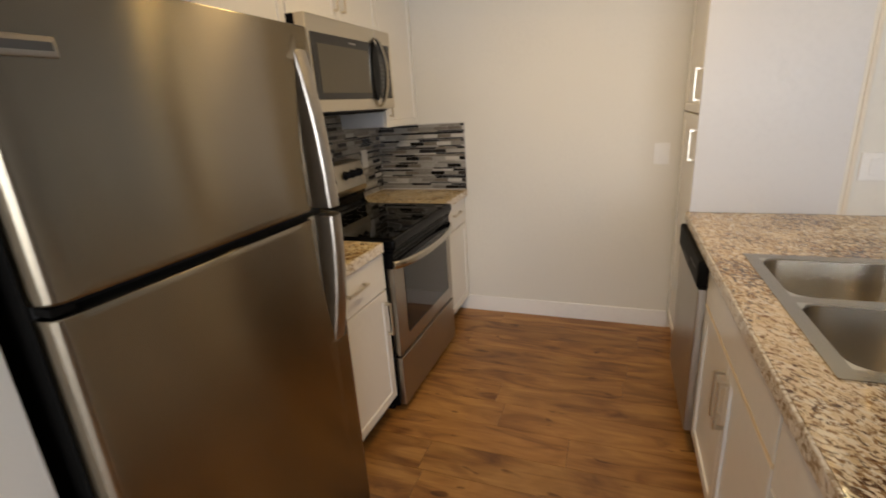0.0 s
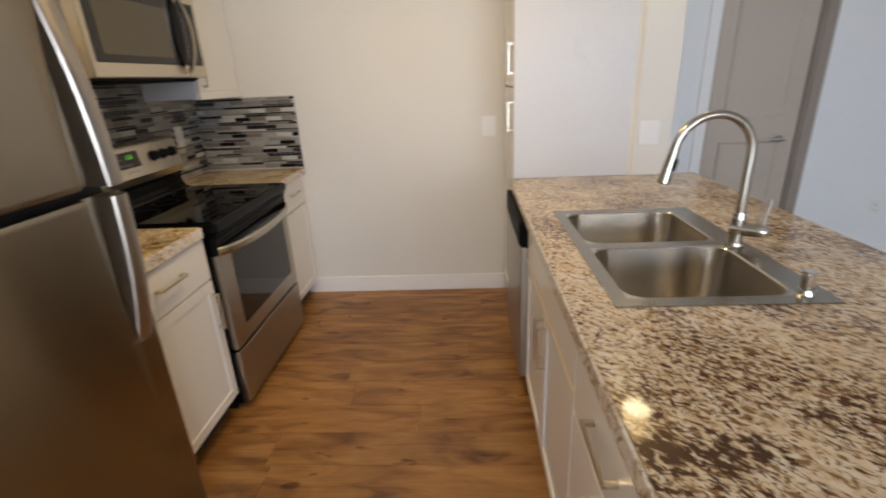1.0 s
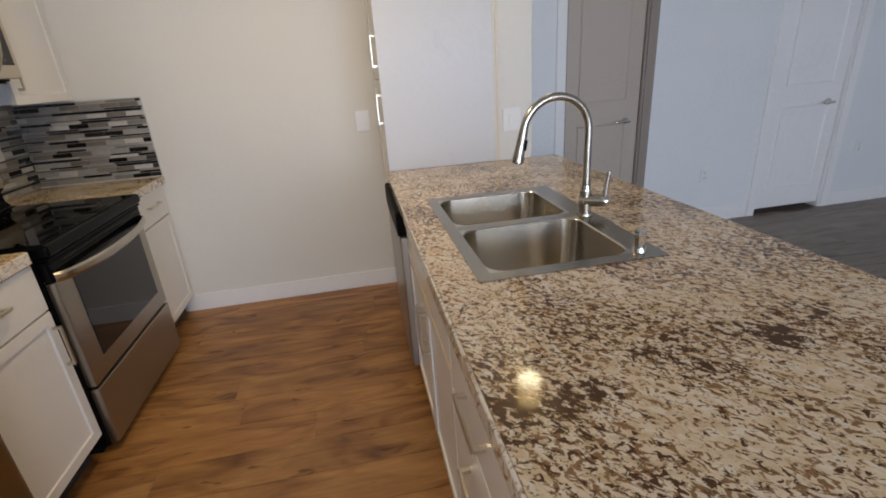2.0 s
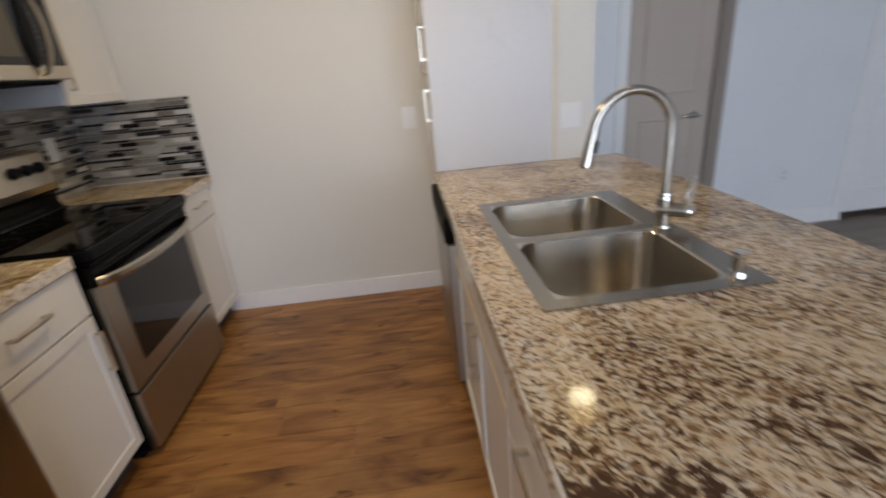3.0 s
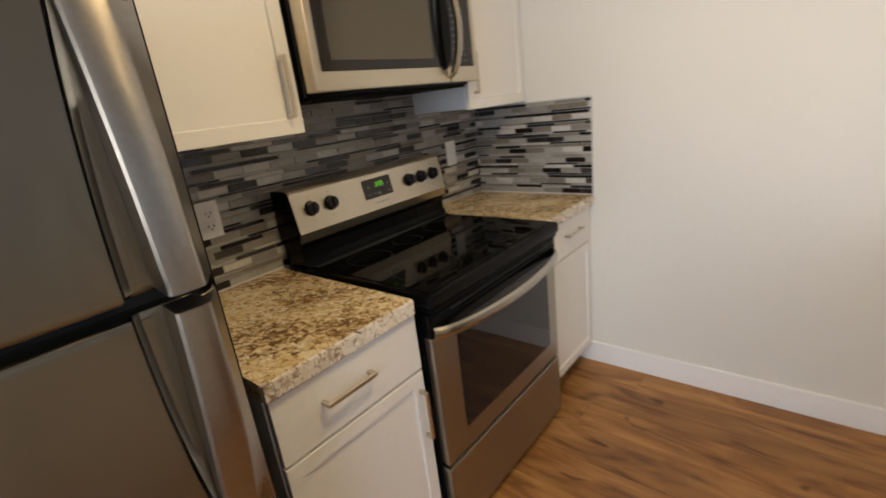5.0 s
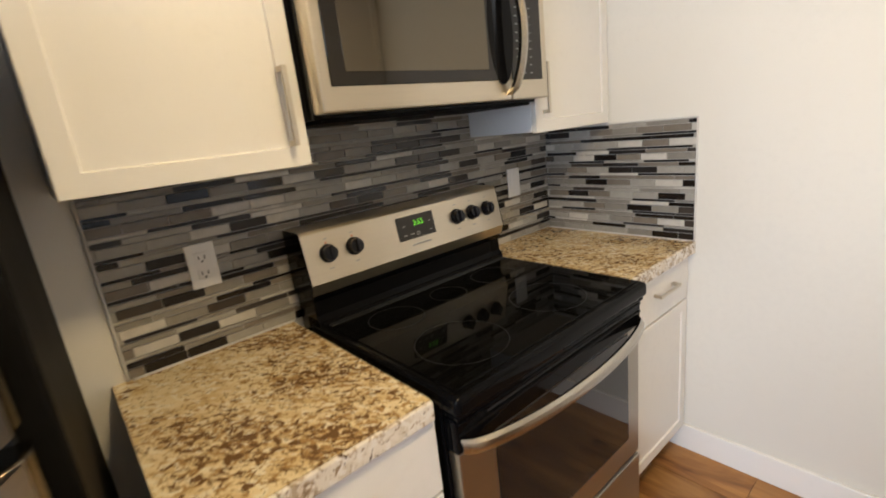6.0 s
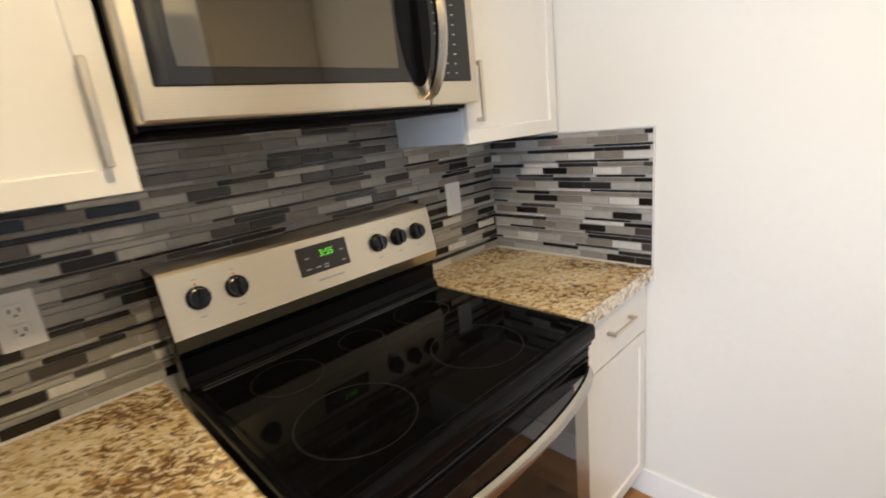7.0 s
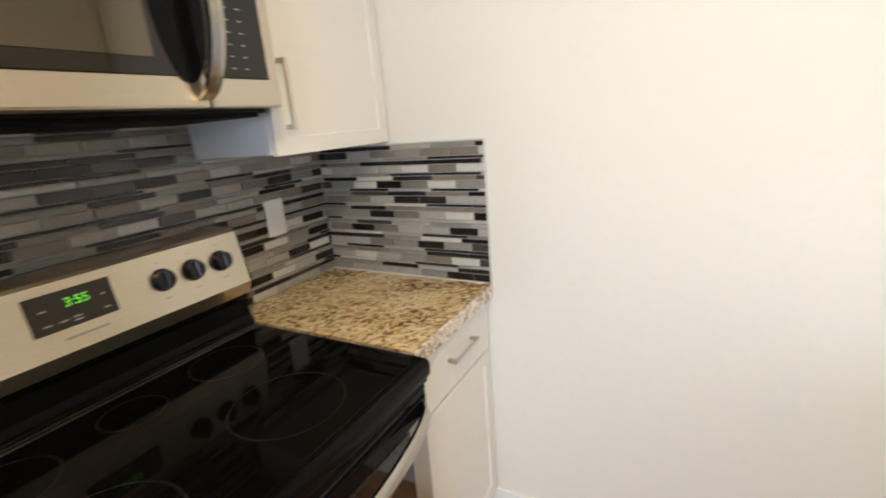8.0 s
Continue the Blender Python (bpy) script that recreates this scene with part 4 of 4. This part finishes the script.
q = cyl(p0 - hd * 0.020, p0 + hd * 0.058, 0.0205, 0.0205, 28)
lever = part("lever_hub", q, NICKEL, fc)
q = bmesh.new()
bmesh.ops.create_uvsphere(q, u_segments=24, v_segments=14, radius=0.0215, matrix=Matrix.Translation(p0 + hd * 0.060))
part("hub_cap", q, CHROME, lever, "polished hub cap")
part("lever", tube([p0 + hd * 0.060 + Vector((0, 0, 0.012)), p0 + hd * 0.063 + Vector((0, 0, 0.045)), p0 + hd * 0.070 + Vector((0, 0, 0.098))], lambda u: 0.0105 - 0.0025 * u, 14), CHROME, lever)
part("collar", cyl((fx, fy, ZR + 0.083), (fx, fy, ZR + 0.100), 0.0185, 0.0165, 28), CHROME, fc)

sp = thing("soap_dispenser", (2.528, -2.005, ZR), "small brushed nickel soap dispenser", "soap dispenser")
sx, sy = 2.528, -2.005
part("collar", cyl((sx, sy, ZR), (sx, sy, ZR + 0.010), 0.020, 0.017, 24), CHROME, sp)
part("pump_head", cyl((sx, sy, ZR + 0.010), (sx, sy, ZR + 0.056), 0.0140, 0.0145, 24), CHROME, sp)
part("spout", tube([(sx, sy, ZR + 0.047), (sx - 0.014, sy - 0.008, ZR + 0.049), (sx - 0.022, sy - 0.013, ZR + 0.046)], 0.0055, 14), NICKEL, sp)

# ---------- globe ceiling light ----------
gl = thing("ceiling_light", (2.69, -0.78, TOP), "small drum ceiling light, switched on", "ceiling light")
part("canopy", cyl((2.69, -0.78, TOP), (2.69, -0.78, TOP - 0.02), 0.085, 0.082, 36), NICKEL, gl)
part("shade", cyl((2.69, -0.78, TOP - 0.02), (2.69, -0.78, 2.262), 0.074, 0.074, 36), SHADE, gl, "warm frosted glass drum")
part("diffuser", cyl((2.69, -0.78, 2.2618), (2.69, -0.78, 2.250), 0.076, 0.070, 36), LENS, gl, "bright round diffuser")
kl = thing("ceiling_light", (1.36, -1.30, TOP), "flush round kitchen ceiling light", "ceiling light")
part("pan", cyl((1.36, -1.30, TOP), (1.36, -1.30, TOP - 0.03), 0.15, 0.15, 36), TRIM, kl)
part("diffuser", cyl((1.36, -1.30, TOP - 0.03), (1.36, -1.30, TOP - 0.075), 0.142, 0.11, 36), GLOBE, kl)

# ---------- mosaic backsplash ----------
rng = random.Random(11)


def mosaic(name, length, z0, z1, to_world, label):
    """Strips of two heights in staggered rows. to_world(u, v, depth) gives a place on the wall."""
    th = thing(name, to_world(length / 2, z0, 0), label, "backsplash", kind="structure")
    bd = [to_world(u, v, d) for d in (0.0005, 0.0045) for u, v in ((0, z0), (length, z0), (length, min(z1, 1.384)), (0, min(z1, 1.384)))]
    b = bmesh.new()
    q = [b.verts.new(p) for p in bd]
    for f in ((0, 1, 2, 3), (4, 5, 6, 7), (0, 1, 5, 4), (1, 2, 6, 5), (2, 3, 7, 6), (3, 0, 4, 7)):
        b.faces.new([q[i] for i in f])
    part("grout_bed", b, GROUT, th)
    shared, cells = {}, []
    z, row = z0 + 0.001, 0
    g = 0.0029
    rows = (("tall", 0.0228, 0.098), ("thin", 0.0124, 0.150), ("sliver", 0.0068, 0.165))
    while z < z1 - 0.006:
        size, h, w = rows[row % 3]
        h = min(h, z1 - z - 0.001)
        u = -w * (row * 0.31 % 1.0) - rng.choice((0.0, 0.012, 0.03))
        while u < length:
            a, c = max(u, 0.001), min(u + w, length - 0.001)
            if z > 1.37 and name == "backsplash_west":
                a, c = max(a, 0.482), min(c, 1.300)
            if c - a > 0.008:
                cells.append((round(a, 4), round(c, 4), z, round(h, 4), size))
            u += w + g
        z += h + g
        row += 1
    ux = (Vector(to_world(1, 0, 0)) - Vector(to_world(0, 0, 0)))
    nx = (Vector(to_world(0, 0, 1)) - Vector(to_world(0, 0, 0)))
    rot = Matrix((ux, Vector((0, 0, 1)), nx)).transposed().to_4x4()
    for a, c, zz, h, size in cells:
        w = round(c - a, 4)
        lift = rng.choice((0.0, 0.0, 0.0006, 0.0012))
        mid = Matrix.Translation(to_world((a + c) / 2, zz + h / 2, 0.0045 + lift)) @ rot
        m = TILES[size]
        if (w, h, m) not in shared:
            shared[w, h, m] = mesh_of("tile", box(-w / 2, w / 2, -h / 2, h / 2, -0.003, 0.0038, 0.0009, seg=1), m, False)
        t = new("tile", shared[w, h, m])
        t.parent = th
        t.matrix_parent_inverse = Matrix.Translation(-th.location)
        t.matrix_basis = mid
    return th


west = mosaic("backsplash_west", 1.735, CT + 0.004, 1.478, lambda u, v, d: (d, -u - 0.001, v), "grey and black linear mosaic tile behind the range")
north = mosaic("backsplash_north", 0.648, CT + 0.004, 1.366, lambda u, v, d: (0.009 + u, -d, v), "grey and black linear mosaic tile on the end wall")
part("grout_bed", box(0.0005, 0.0045, -1.300, -0.482, 1.3845, 1.480), GROUT, west)
part("edge_trim", box(0.6575, 0.662, -0.0098, -0.0005, CT + 0.002, 1.370, 0.001, seg=1), CAULK, north, "white edge trim")
part("top_trim", box(0.322, 0.657, -0.0098, -0.0005, 1.3665, 1.371, 0.001, seg=1), CAULK, north)
part("edge_trim", box(0.0005, 0.0098, -1.742, -1.7365, CT + 0.002, 1.384, 0.001, seg=1), CAULK, west, "grey metal edge trim")
part("caulk_line", box(0.008, 0.640, -0.0125, -0.008, CT + 0.0003, CT + 0.005), CAULK, north, "white caulk")
part("caulk_line", box(0.008, 0.0125, -1.73, -1.30, CT + 0.0003, CT + 0.005), CAULK, west, "white caulk")
outlet("wall_outlet", (0.0095, -1.515, 1.153), (1, 0, 0), 0.072, 0.118, "duplex", "white duplex outlet on the mosaic backsplash")
outlet("wall_outlet", (0.0095, -0.252, 1.167), (1, 0, 0), 0.075, 0.120, "switch", "white switch plate on the mosaic backsplash near the corner")

# ---------- floor planks ----------


def planks(name, x0, x1, y0, y1, material, label, seed):
    r = random.Random(seed)
    fl = thing(name, ((x0 + x1) / 2, (y0 + y1) / 2, 0), label, "floor", kind="structure")
    part("underlay", box(x0, x1, y0, y1, -0.0075, -0.004), KICK, fl)
    shared = {}
    pw, pl = 0.180, 1.22
    y = y1
    while y > y0 + 0.01:
        ya = max(y - pw, y0)
        x = x0 - r.uniform(0.05, pl - 0.1)
        while x < x1 - 0.01:
            a, c = max(x, x0), min(x + pl, x1)
            if c - a > 0.02:
                key = (round(c - a, 3), round(y - ya, 3))
                if key not in shared:
                    w, d = key[0] - 0.0012, key[1] - 0.0012
                    shared[key] = mesh_of("plank", box(-w / 2, w / 2, -d / 2, d / 2, -0.004, 0.0, 0.0008, seg=1), material, False)
                t = new("plank", shared[key])
                t.parent, t.matrix_parent_inverse = fl, Matrix.Translation(-fl.location)
                t.matrix_basis = Matrix.Translation(((a + c) / 2, (y + ya) / 2, 0.0))
            x += pl
        y -= pw
    return fl


planks("floor_kitchen", 0.0, 2.70, -4.0, 0.0, WOOD, "warm brown oak-look vinyl plank floor", 3)
planks("floor_living", 2.70, 8.0, -4.0, 0.64, WOOD_L, "grey-brown plank floor of the living room", 5)
structure("floor_rear", box(0.725, 8.0, -7.5, -4.0, -0.0075, 0.0), WOOD_L, "grey-brown floor near the window", "floor")
